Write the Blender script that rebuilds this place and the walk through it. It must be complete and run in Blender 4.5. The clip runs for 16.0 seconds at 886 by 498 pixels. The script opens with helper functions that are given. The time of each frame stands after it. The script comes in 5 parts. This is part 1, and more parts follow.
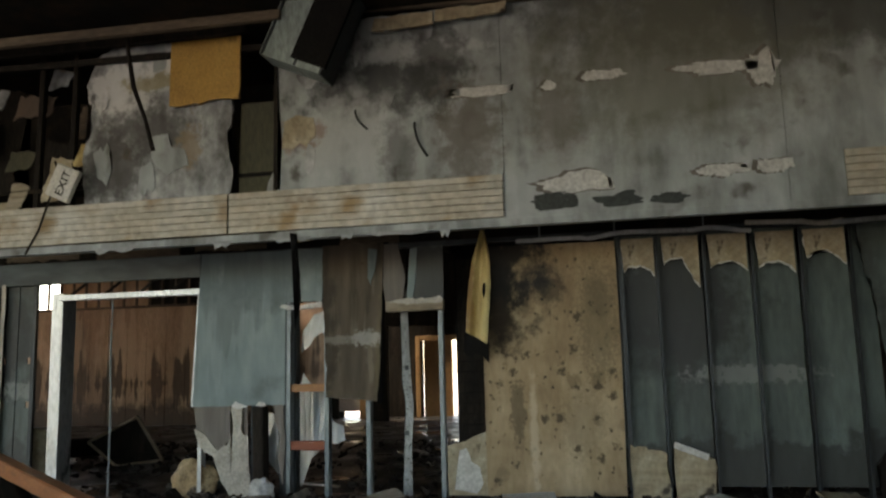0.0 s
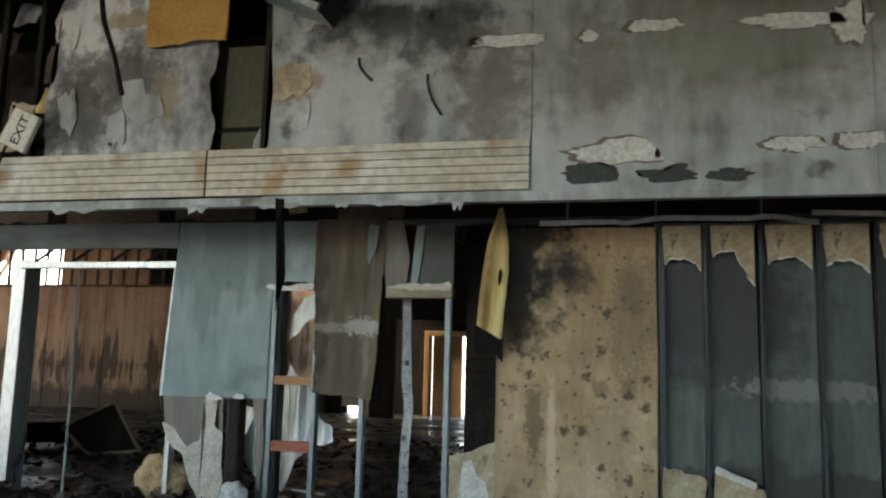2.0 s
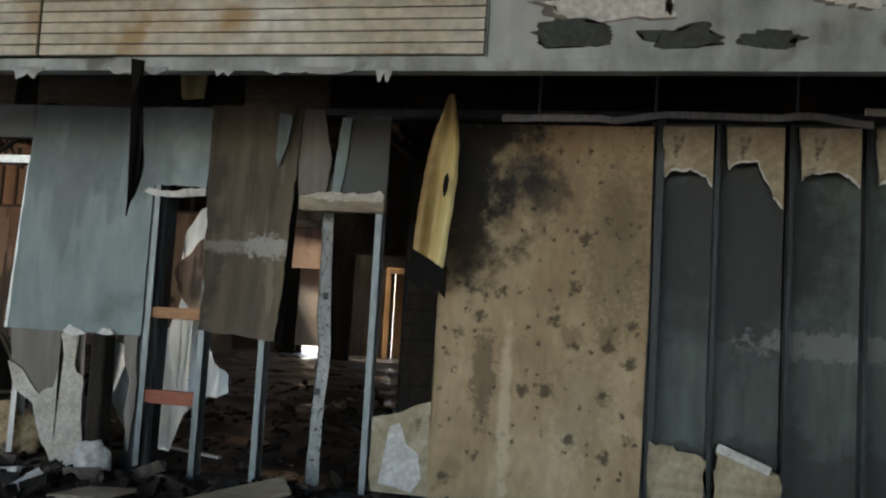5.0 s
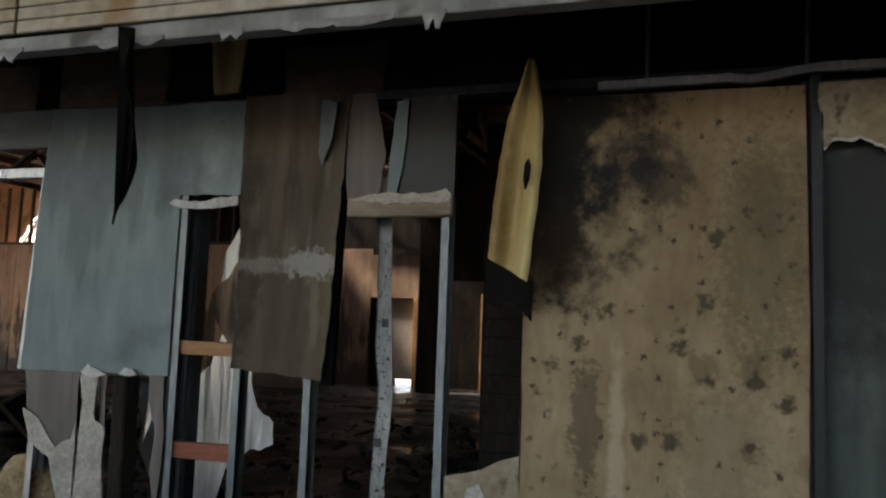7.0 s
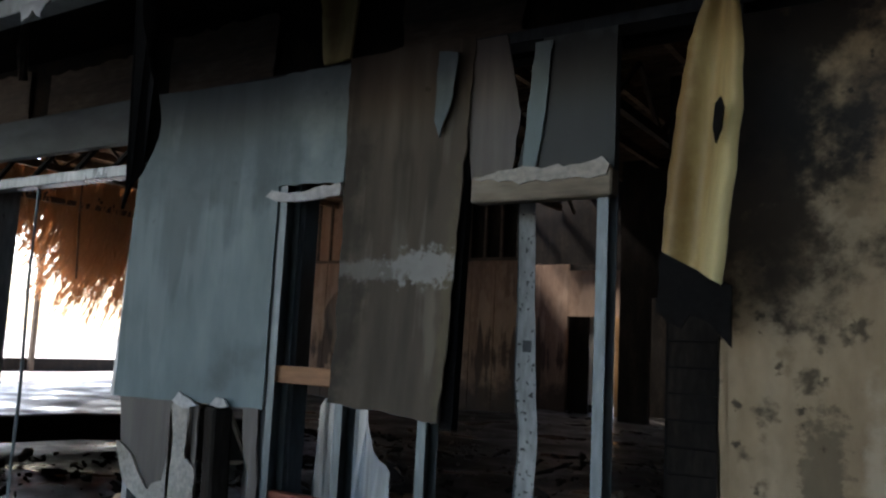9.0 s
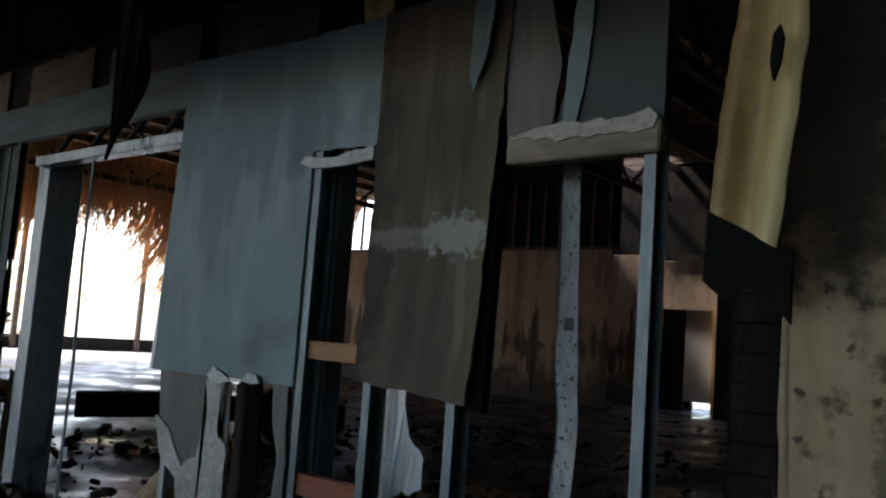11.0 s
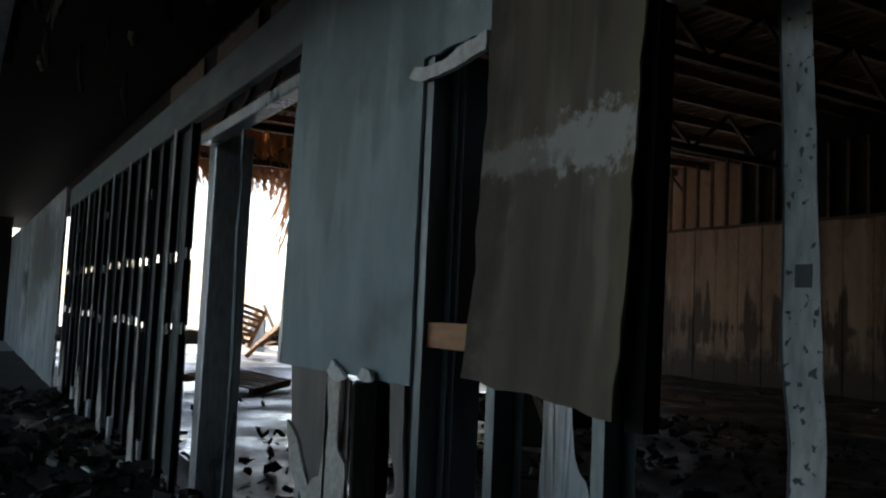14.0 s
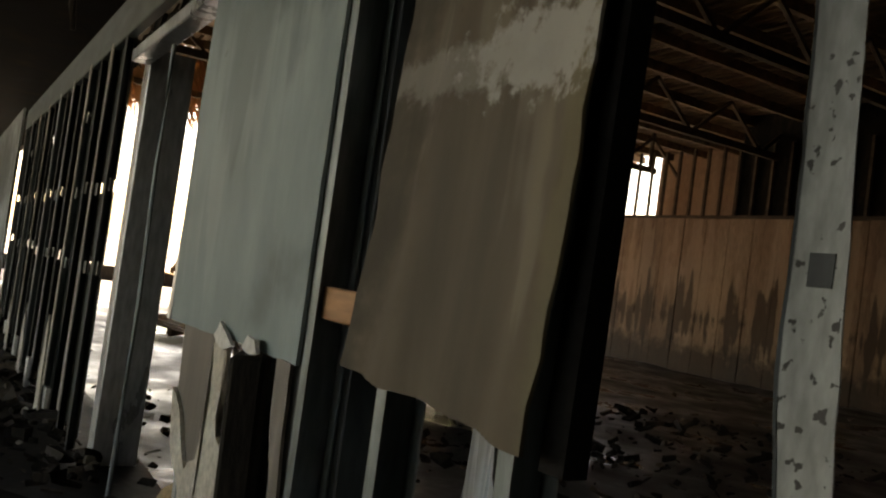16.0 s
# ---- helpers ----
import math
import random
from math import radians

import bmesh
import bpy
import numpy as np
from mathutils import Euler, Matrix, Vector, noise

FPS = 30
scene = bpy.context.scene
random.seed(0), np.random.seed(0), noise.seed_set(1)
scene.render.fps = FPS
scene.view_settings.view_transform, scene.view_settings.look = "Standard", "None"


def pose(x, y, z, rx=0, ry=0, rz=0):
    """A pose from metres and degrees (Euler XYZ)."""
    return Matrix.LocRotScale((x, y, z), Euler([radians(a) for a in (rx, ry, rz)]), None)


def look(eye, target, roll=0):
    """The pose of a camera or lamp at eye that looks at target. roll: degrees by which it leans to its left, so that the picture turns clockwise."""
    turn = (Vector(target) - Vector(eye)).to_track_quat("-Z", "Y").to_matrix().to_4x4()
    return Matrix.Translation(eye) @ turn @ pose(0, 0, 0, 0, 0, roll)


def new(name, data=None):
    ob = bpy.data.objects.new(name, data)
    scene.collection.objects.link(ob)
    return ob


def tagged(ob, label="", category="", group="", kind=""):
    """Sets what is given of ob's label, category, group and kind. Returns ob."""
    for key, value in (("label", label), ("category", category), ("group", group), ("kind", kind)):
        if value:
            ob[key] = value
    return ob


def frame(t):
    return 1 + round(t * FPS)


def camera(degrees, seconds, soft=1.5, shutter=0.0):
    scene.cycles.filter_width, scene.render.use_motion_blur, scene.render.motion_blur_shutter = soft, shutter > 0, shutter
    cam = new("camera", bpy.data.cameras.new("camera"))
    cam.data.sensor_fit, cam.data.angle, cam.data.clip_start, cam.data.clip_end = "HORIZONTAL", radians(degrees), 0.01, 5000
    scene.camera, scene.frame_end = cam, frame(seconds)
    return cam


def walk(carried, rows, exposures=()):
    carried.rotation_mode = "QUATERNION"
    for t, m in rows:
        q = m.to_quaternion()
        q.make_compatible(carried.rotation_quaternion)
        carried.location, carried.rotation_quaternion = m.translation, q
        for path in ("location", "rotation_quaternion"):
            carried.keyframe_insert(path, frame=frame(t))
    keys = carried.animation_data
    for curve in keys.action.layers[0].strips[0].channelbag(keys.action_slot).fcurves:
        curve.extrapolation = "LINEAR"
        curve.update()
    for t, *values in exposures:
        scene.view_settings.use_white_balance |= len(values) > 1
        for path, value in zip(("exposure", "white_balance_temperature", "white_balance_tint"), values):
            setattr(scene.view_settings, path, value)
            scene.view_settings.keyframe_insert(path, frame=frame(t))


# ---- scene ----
cam = camera(56.2, 16.0, soft=2.2, shutter=0.4)
METRES, EYE, TILT, LEAN, TURN = 8.3, 1.27, 0.0, 0.0, 11.7
ROWS = [
    (0.0, 0.0, 0.0, 0.0, 0.21, 8.39, 1.43),
    (0.5, 0.0036, 0.0289, -0.004, -0.71, 6.28, 0.68),
    (1.0, 0.001, 0.0728, -0.0008, -5.81, 9.02, 0.38),
    (1.5, 0.0064, 0.1093, -0.0042, -3.02, 8.73, -0.68),
    (2.0, 0.0059, 0.1453, 0.0007, 0.97, 8.21, -1.45),
    (2.5, -0.0031, 0.1769, 0.0012, 1.54, 8.81, -2.33),
    (3.0, 0.0037, 0.208, -0.0007, -1.43, 7.17, -1.23),
    (3.5, 0.0268, 0.2462, -0.0004, -1.05, 5.7, -3.03),
    (6.0, 0.0547, 0.4403, -0.0032, -0.41, 4.18, -3.71),
    (6.5, 0.0616, 0.4771, -0.0001, 7.54, 5.46, -5.08),
    (7.0, 0.0559, 0.5165, -0.0025, 6.28, 6.06, -2.06),
    (7.5, 0.061, 0.5574, -0.0033, 6.53, 6.55, -2.33),
    (8.0, 0.0686, 0.6072, -0.0002, 15.73, 6.29, -4.48),
    (8.5, 0.0625, 0.6449, -0.0001, 19.08, 6.16, -4.5),
    (9.0, 0.0642, 0.6775, 0.0027, 20.74, 6.84, -2.77),
    (9.5, 0.0746, 0.6895, 0.0024, 26.54, 6.65, -3.38),
    (10.0, 0.0794, 0.6951, -0.0, 26.45, 6.69, -3.42),
    (12.5, 0.0596, 0.8107, -0.0043, 29.79, 4.37, -5.37),
    (13.0, 0.0465, 0.8394, -0.0023, 30.9, 5.06, -4.36),
    (13.5, 0.0443, 0.8692, -0.0041, 45.08, 4.59, -4.04),
    (14.0, 0.0479, 0.8905, -0.0078, 47.79, 4.34, -2.52),
    (14.5, 0.0405, 0.9002, -0.0078, 47.78, 3.67, -4.09),
    (15.0, 0.024, 0.9176, -0.0035, 44.36, 2.32, -6.37),
    (15.5, 0.0188, 0.9381, -0.0036, 45.16, 2.44, -7.15),
    (16.0, 0.011, 0.9589, -0.0048, 46.79, 2.1, -7.78),
]
walk(cam, [(t, pose(0, 0, EYE, TILT, LEAN, TURN) @ pose(METRES * x, METRES * y, METRES * z, 90 + pitch, roll, yaw)) for t, x, y, z, yaw, pitch, roll in ROWS], exposures=[(0.0, 3.1, 8300, 12), (1.0, 3.55, 7800, 11), (1.5, 3.7, 7500, 10), (3.5, 3.15, 7600, 14), (6.0, 3.5, 7600, 16), (7.0, 2.85, 7700, 18), (7.5, 3.15, 7500, 17), (8.0, 3.05, 6900, 16), (8.5, 2.45, 6700, 16), (9.0, 2.65, 6600, 16), (10.0, 2.35, 6500, 13), (12.5, 2.25, 6500, 13), (13.0, 3.1, 6500, 12), (13.5, 2.1, 6500, 10), (14.0, 1.95, 6500, 10), (14.5, 3.2, 6500, 9), (15.0, 3.35, 6400, 7), (15.5, 3.25, 6300, 5), (16.0, 2.85, 10500, 16)])

# ---------- light ----------
world = bpy.data.worlds.new("sky")
scene.world = world
world.use_nodes = True
wn = world.node_tree
wn.nodes.clear()
sky = wn.nodes.new("ShaderNodeTexSky")
sky.sky_type = "NISHITA"
sky.sun_disc = False
sky.sun_elevation, sky.sun_rotation = radians(55), radians(-70)
sky.air_density, sky.dust_density, sky.ozone_density = 1.0, 1.6, 1.0
bg = wn.nodes.new("ShaderNodeBackground")
bg.inputs["Strength"].default_value = 0.12
out = wn.nodes.new("ShaderNodeOutputWorld")
wn.links.new(sky.outputs[0], bg.inputs[0])
wn.links.new(bg.outputs[0], out.inputs[0])

sun_data = bpy.data.lights.new("sun", "SUN")
sun_data.energy, sun_data.angle, sun_data.color = 3.0, radians(8.0), (1.0, 0.94, 0.85)
sun = new("sun", sun_data)
sun.matrix_world = look((-40, 8, 45), (0, 14, 0))


# ---------- materials ----------
def mat(name, cols, scale=2.0, rough=0.8, metal=0.0, streak=1.0, bump=0.3, grain=40.0, spots=None, spot_at=(0.60, 0.68), spot_scale=5.0,
        rough_var=0.15, spread=0.22, along="z", smear=None, rand=0.0, gvar=(0.72, 1.12), spec=0.5, dots=None, drips=None):
    """cols: colours from dark to light; streak > 1 draws the noise out along one axis; spots: a colour laid on in
    blots;
    smear: (colour, centre, radius) of a blot of soot, stain, scuff or painted shade in the object's own metres."""
    m = bpy.data.materials.new(name)
    m.use_nodes = True
    nt = m.node_tree
    ns, ln = nt.nodes, nt.links.new
    p = ns["Principled BSDF"]
    tc = ns.new("ShaderNodeTexCoord")
    mp = ns.new("ShaderNodeMapping")
    s = [1.0, 1.0, 1.0]
    s["xyz".index(along)] = 1.0 / streak
    mp.inputs["Scale"].default_value = s
    ln(tc.outputs["Object"], mp.inputs["Vector"])
    n1 = ns.new("ShaderNodeTexNoise")
    n1.inputs["Scale"].default_value, n1.inputs["Detail"].default_value, n1.inputs["Roughness"].default_value = scale, 8.0, 0.62
    ln(mp.outputs[0], n1.inputs["Vector"])
    ramp = ns.new("ShaderNodeValToRGB")
    els = ramp.color_ramp.elements
    while len(els) < len(cols):
        els.new(0.5)
    for i, c in enumerate(cols):
        els[i].position = 0.5 + spread * (2 * i / max(1, len(cols) - 1) - 1)
        els[i].color = (*c, 1)
    ln(n1.outputs["Fac"], ramp.inputs["Fac"])
    col = ramp.outputs["Color"]

    def mixed(a, fac, b, mode="MIX"):
        x = ns.new("ShaderNodeMix")
        x.data_type, x.blend_type = "RGBA", mode
        ln(a, x.inputs["A"])
        if isinstance(b, tuple):
            x.inputs["B"].default_value = (*b, 1)
        else:
            ln(b, x.inputs["B"])
        if isinstance(fac, float):
            x.inputs["Factor"].default_value = fac
        else:
            ln(fac, x.inputs["Factor"])
        return x.outputs["Result"]

    n2 = ns.new("ShaderNodeTexNoise")
    n2.inputs["Scale"].default_value, n2.inputs["Detail"].default_value = grain, 4.0
    ln(mp.outputs[0], n2.inputs["Vector"])
    g = ns.new("ShaderNodeMapRange")
    g.inputs["From Min"].default_value, g.inputs["From Max"].default_value = 0.3, 0.7
    g.inputs["To Min"].default_value, g.inputs["To Max"].default_value = gvar
    ln(n2.outputs["Fac"], g.inputs["Value"])
    gm = ns.new("ShaderNodeCombineColor")
    for k in ("Red", "Green", "Blue"):
        ln(g.outputs[0], gm.inputs[k])
    col = mixed(col, 1.0, gm.outputs[0], "MULTIPLY")
    if spots:
        n3 = ns.new("ShaderNodeTexNoise")
        n3.inputs["Scale"].default_value, n3.inputs["Detail"].default_value = spot_scale, 5.0
        ln(tc.outputs["Object"], n3.inputs["Vector"])
        r3 = ns.new("ShaderNodeMapRange")
        r3.interpolation_type = "SMOOTHSTEP"
        r3.inputs["From Min"].default_value, r3.inputs["From Max"].default_value = spot_at
        ln(n3.outputs["Fac"], r3.inputs["Value"])
        col = mixed(col, r3.outputs[0], spots)
    if dots:
        for c, dot_scale, size, share in dots:
            vo = ns.new("ShaderNodeTexVoronoi")
            vo.inputs["Scale"].default_value = dot_scale
            ln(tc.outputs["Object"], vo.inputs["Vector"])
            nd = ns.new("ShaderNodeTexNoise")
            nd.inputs["Scale"].default_value, nd.inputs["Detail"].default_value = dot_scale * 3.5, 4.0
            ln(tc.outputs["Object"], nd.inputs["Vector"])
            wob = ns.new("ShaderNodeMath")
            wob.operation = "MULTIPLY_ADD"
            wob.inputs[1].default_value = 0.9
            ln(nd.outputs["Fac"], wob.inputs[0])
            ln(vo.outputs["Distance"], wob.inputs[2])
            dm = ns.new("ShaderNodeMapRange")
            dm.interpolation_type = "SMOOTHSTEP"
            dm.inputs["From Min"].default_value, dm.inputs["From Max"].default_value = 0.45 + size, 0.45 + size - 0.26
            dm.inputs["To Max"].default_value = 0.85
            ln(wob.outputs[0], dm.inputs["Value"])
            sep = ns.new("ShaderNodeSeparateColor")
            ln(vo.outputs["Color"], sep.inputs[0])
            gate = ns.new("ShaderNodeMapRange")
            gate.inputs["From Min"].default_value, gate.inputs["From Max"].default_value = 1 - share, 1 - share + 0.12
            ln(sep.outputs["Red"], gate.inputs["Value"])
            both = ns.new("ShaderNodeMath")
            both.operation = "MULTIPLY"
            ln(dm.outputs[0], both.inputs[0])
            ln(gate.outputs[0], both.inputs[1])
            col = mixed(col, both.outputs[0], c)
    if drips:
        for c, z_low, z_high, wide, strength in drips:
            dmap = ns.new("ShaderNodeMapping")
            dmap.inputs["Scale"].default_value = (wide, wide, wide * 0.07)
            ln(tc.outputs["Object"], dmap.inputs["Vector"])
            dn = ns.new("ShaderNodeTexNoise")
            dn.inputs["Scale"].default_value, dn.inputs["Detail"].default_value, dn.inputs["Roughness"].default_value = 1.0, 3.0, 0.55
            ln(dmap.outputs[0], dn.inputs["Vector"])
            fray = ns.new("ShaderNodeTexNoise")
            fray.inputs["Scale"].default_value, fray.inputs["Detail"].default_value = 3.2, 5.0
            ln(tc.outputs["Object"], fray.inputs["Vector"])
            both_n = ns.new("ShaderNodeMath")
            both_n.operation = "MULTIPLY_ADD"
            both_n.inputs[1].default_value = 0.30
            ln(fray.outputs["Fac"], both_n.inputs[0])
            ln(dn.outputs["Fac"], both_n.inputs[2])
            sx = ns.new("ShaderNodeSeparateXYZ")
            ln(tc.outputs["Object"], sx.inputs[0])
            rise = ns.new("ShaderNodeMapRange")
            rise.inputs["From Min"].default_value, rise.inputs["From Max"].default_value = z_low, z_high
            rise.inputs["To Min"].default_value, rise.inputs["To Max"].default_value = 0.5, -0.5
            rise.clamp = False
            ln(sx.outputs["Z"], rise.inputs["Value"])
            away = ns.new("ShaderNodeMath")
            away.operation = "ABSOLUTE"
            ln(rise.outputs[0], away.inputs[0])
            wet = ns.new("ShaderNodeMath")
            wet.operation = "MULTIPLY_ADD"
            wet.inputs[1].default_value = -0.42
            ln(away.outputs[0], wet.inputs[0])
            ln(both_n.outputs[0], wet.inputs[2])
            dr_m = ns.new("ShaderNodeMapRange")
            dr_m.interpolation_type = "SMOOTHSTEP"
            dr_m.inputs["From Min"].default_value, dr_m.inputs["From Max"].default_value = 0.53, 0.63
            dr_m.inputs["To Max"].default_value = strength
            ln(wet.outputs[0], dr_m.inputs["Value"])
            col = mixed(col, dr_m.outputs[0], c)
    if smear:
        for c, centre, radius, *more in smear:
            ns_scale, strength, soft_edge = (more + [3.0, 0.8, 0.7][len(more):])
            sm = ns.new("ShaderNodeMapping")
            sm.inputs["Location"].default_value = [-a / b for a, b in zip(centre, radius)]
            sm.inputs["Scale"].default_value = [1.0 / b for b in radius]
            ln(tc.outputs["Object"], sm.inputs["Vector"])
            far = ns.new("ShaderNodeVectorMath")
            far.operation = "LENGTH"
            ln(sm.outputs[0], far.inputs[0])
            nb = ns.new("ShaderNodeTexNoise")
            nb.inputs["Scale"].default_value, nb.inputs["Detail"].default_value, nb.inputs["Roughness"].default_value = ns_scale, 6.0, 0.65
            ln(tc.outputs["Object"], nb.inputs["Vector"])
            ad = ns.new("ShaderNodeMath")
            ad.operation = "MULTIPLY_ADD"
            ad.inputs[1].default_value = -3.0
            ln(nb.outputs["Fac"], ad.inputs[0])
            ln(far.outputs["Value"], ad.inputs[2])
            rr = ns.new("ShaderNodeMapRange")
            rr.interpolation_type = "SMOOTHSTEP"
            rr.inputs["From Min"].default_value, rr.inputs["From Max"].default_value = -0.5 + soft_edge / 2, -0.5 - soft_edge / 2
            rr.inputs["To Max"].default_value = strength
            ln(ad.outputs[0], rr.inputs["Value"])
            col = mixed(col, rr.outputs[0], c)
    if rand:
        oi = ns.new("ShaderNodeObjectInfo")
        rv = ns.new("ShaderNodeMapRange")
        rv.inputs["To Min"].default_value, rv.inputs["To Max"].default_value = 1 - rand, 1 + rand
        ln(oi.outputs["Random"], rv.inputs["Value"])
        rc = ns.new("ShaderNodeCombineColor")
        for k in ("Red", "Green", "Blue"):
            ln(rv.outputs[0], rc.inputs[k])
        col = mixed(col, 1.0, rc.outputs[0], "MULTIPLY")
    ln(col, p.inputs["Base Color"])
    rv = ns.new("ShaderNodeMapRange")
    rv.inputs["From Min"].default_value, rv.inputs["From Max"].default_value = 0.3, 0.7
    rv.inputs["To Min"].default_value, rv.inputs["To Max"].default_value = max(0.03, rough - rough_var), min(1.0, rough + rough_var)
    ln(n1.outputs["Fac"], rv.inputs["Value"])
    ln(rv.outputs[0], p.inputs["Roughness"])
    p.inputs["Metallic"].default_value = metal
    p.inputs["Specular IOR Level"].default_value = spec
    b = ns.new("ShaderNodeBump")
    b.inputs["Strength"].default_value, b.inputs["Distance"].default_value = bump, 0.006
    hs = ns.new("ShaderNodeMath")
    hs.operation = "ADD"
    ln(n1.outputs["Fac"], hs.inputs[0])
    ln(n2.outputs["Fac"], hs.inputs[1])
    ln(hs.outputs[0], b.inputs["Height"])
    ln(b.outputs[0], p.inputs["Normal"])
    return m


SOOT_SHADE = (0.012, 0.011, 0.010)
M_GROUND = mat("ash_ground", [(0.012, 0.011, 0.010), (0.035, 0.030, 0.026), (0.075, 0.062, 0.05)], 1.6, 0.75, bump=0.9, grain=18, spots=(0.16, 0.14, 0.11), spot_at=(0.66, 0.74), spot_scale=9)
M_WET = mat("wet_floor", [(0.006, 0.006, 0.006), (0.013, 0.012, 0.011), (0.035, 0.029, 0.023)], 0.9, 0.44, bump=0.8, grain=7, rough_var=0.40, spread=0.2, spec=0.5)
M_FACADE = mat("sooty_cement_board", [(0.13, 0.135, 0.125), (0.285, 0.305, 0.295), (0.45, 0.475, 0.47)], 1.3, 0.6, streak=2.2, bump=0.15, grain=6, spread=0.14,
               spots=(0.10, 0.095, 0.08), spot_at=(0.56, 0.70), spot_scale=2.9, drips=[((0.42, 0.45, 0.45), -0.5, 3.0, 2.6, 0.35)],
               smear=[((0.06, 0.062, 0.052), (1.9, 0, 1.95), (2.4, 2, 0.55), 3.5, 0.8, 1.0), ((0.13, 0.125, 0.085), (0.6, 0, 1.5), (1.0, 2, 0.8), 2.5, 0.65, 1.1), ((0.025, 0.025, 0.023), (-2.1, 0, 1.45), (0.75, 2, 0.32), 5.0, 0.85, 0.9),
                      ((0.55, 0.56, 0.55), (-1.75, 0, 1.75), (0.6, 2, 0.1), 6.0, 0.6, 0.8), ((0.50, 0.51, 0.50), (-2.4, 0, 0.95), (0.5, 2, 0.45), 4.0, 0.55, 1.0), ((0.03, 0.03, 0.028), (-1.55, 0, 1.6), (0.25, 2, 0.4), 7.0, 0.7, 0.9),
                      ((0.11, 0.085, 0.065), (-1.25, 0, 0.85), (0.3, 2, 0.5), 7.0, 0.75, 0.9), ((0.13, 0.105, 0.08), (-0.45, 0, 0.95), (0.22, 2, 0.4), 9.0, 0.6, 1.0), ((0.52, 0.54, 0.53), (-0.55, 0, 0.35), (0.7, 2, 0.35), 3.0, 0.5, 1.2),
                      ((0.05, 0.045, 0.04), (-1.95, 0, 0.75), (0.16, 2, 0.3), 8.0, 0.6, 1.0), ((0.24, 0.14, 0.09), (-2.92, 0, 1.02), (0.22, 2, 0.16), 8.0, 0.7, 0.6)])
M_FACADE_PALE = mat("peeling_pale_board", [(0.11, 0.105, 0.10), (0.33, 0.34, 0.34), (0.56, 0.565, 0.56)], 2.6, 0.75, streak=1.5, bump=0.5, grain=14, spread=0.16, spots=(0.25, 0.19, 0.13), spot_at=(0.62, 0.68), spot_scale=3.6,
                    smear=[((0.05, 0.045, 0.04), (-4.95, 0, 0.85), (0.35, 2, 0.4), 6.0, 0.8, 0.8), ((0.66, 0.66, 0.64), (-4.85, 0, 1.65), (0.4, 2, 0.3), 6.0, 0.8, 0.6), ((0.30, 0.25, 0.12), (-4.4, 0, 1.72), (0.45, 2, 0.09), 7.0, 0.75, 0.6),
                           ((0.68, 0.68, 0.66), (-4.2, 0, 1.9), (0.5, 2, 0.12), 6.0, 0.8, 0.6), ((0.06, 0.055, 0.05), (-4.55, 0, 1.2), (0.5, 2, 0.28), 7.0, 0.75, 0.9), ((0.26, 0.19, 0.11), (-4.1, 0, 1.0), (0.12, 2, 0.22), 8.0, 0.7, 0.7)])
M_PLASTER = mat("exposed_white_plaster", [(0.50, 0.49, 0.46), (0.70, 0.69, 0.65)], 6, 0.9, bump=0.6, grain=30)
M_SOOTPATCH = mat("dark_green_soot", [(0.03, 0.035, 0.033), (0.07, 0.08, 0.075)], 9, 0.85, bump=0.4)
M_LOUVRE = mat("stained_cream_siding", [(0.30, 0.24, 0.16), (0.52, 0.47, 0.38), (0.66, 0.64, 0.58)], 1.1, 0.6, bump=0.15, grain=12, spots=(0.33, 0.22, 0.11), spot_at=(0.48, 0.74), spot_scale=2.6, rand=0.08)
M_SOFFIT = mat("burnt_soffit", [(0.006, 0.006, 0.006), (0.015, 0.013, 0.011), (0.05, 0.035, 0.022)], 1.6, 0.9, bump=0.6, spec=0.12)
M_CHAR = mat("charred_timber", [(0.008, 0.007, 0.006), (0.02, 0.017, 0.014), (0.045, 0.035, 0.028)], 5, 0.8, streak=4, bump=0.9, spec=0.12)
M_GREY = mat("grey_green_board", [(0.135, 0.18, 0.18), (0.20, 0.255, 0.255), (0.285, 0.345, 0.34)], 1.5, 0.6, streak=3.5, bump=0.06, grain=6, gvar=(0.88, 1.08), spec=0.3, spots=(0.13, 0.16, 0.16), spot_at=(0.56, 0.75), spot_scale=2.4,
             drips=[((0.30, 0.36, 0.36), 0.1, 1.9, 7.0, 0.35), ((0.10, 0.125, 0.125), 0.6, 2.0, 5.0, 0.45)], dots=[((0.05, 0.055, 0.05), 7.0, 0.16, 0.25)], smear=[((0.085, 0.115, 0.12), (0.5, 0, 1.6), (1.2, 1, 0.4), 3.0, 0.6, 1.2)])
M_FASCIA = mat("dull_teal_fascia", [(0.05, 0.065, 0.066), (0.10, 0.125, 0.125), (0.17, 0.205, 0.20)], 1.6, 0.6, streak=3, along="x", bump=0.1, grain=9)
M_BROWN = mat("scorched_brown_sheet", [(0.085, 0.072, 0.06), (0.15, 0.13, 0.11), (0.22, 0.195, 0.17)], 2.6, 0.6, streak=9, bump=0.2, grain=18)
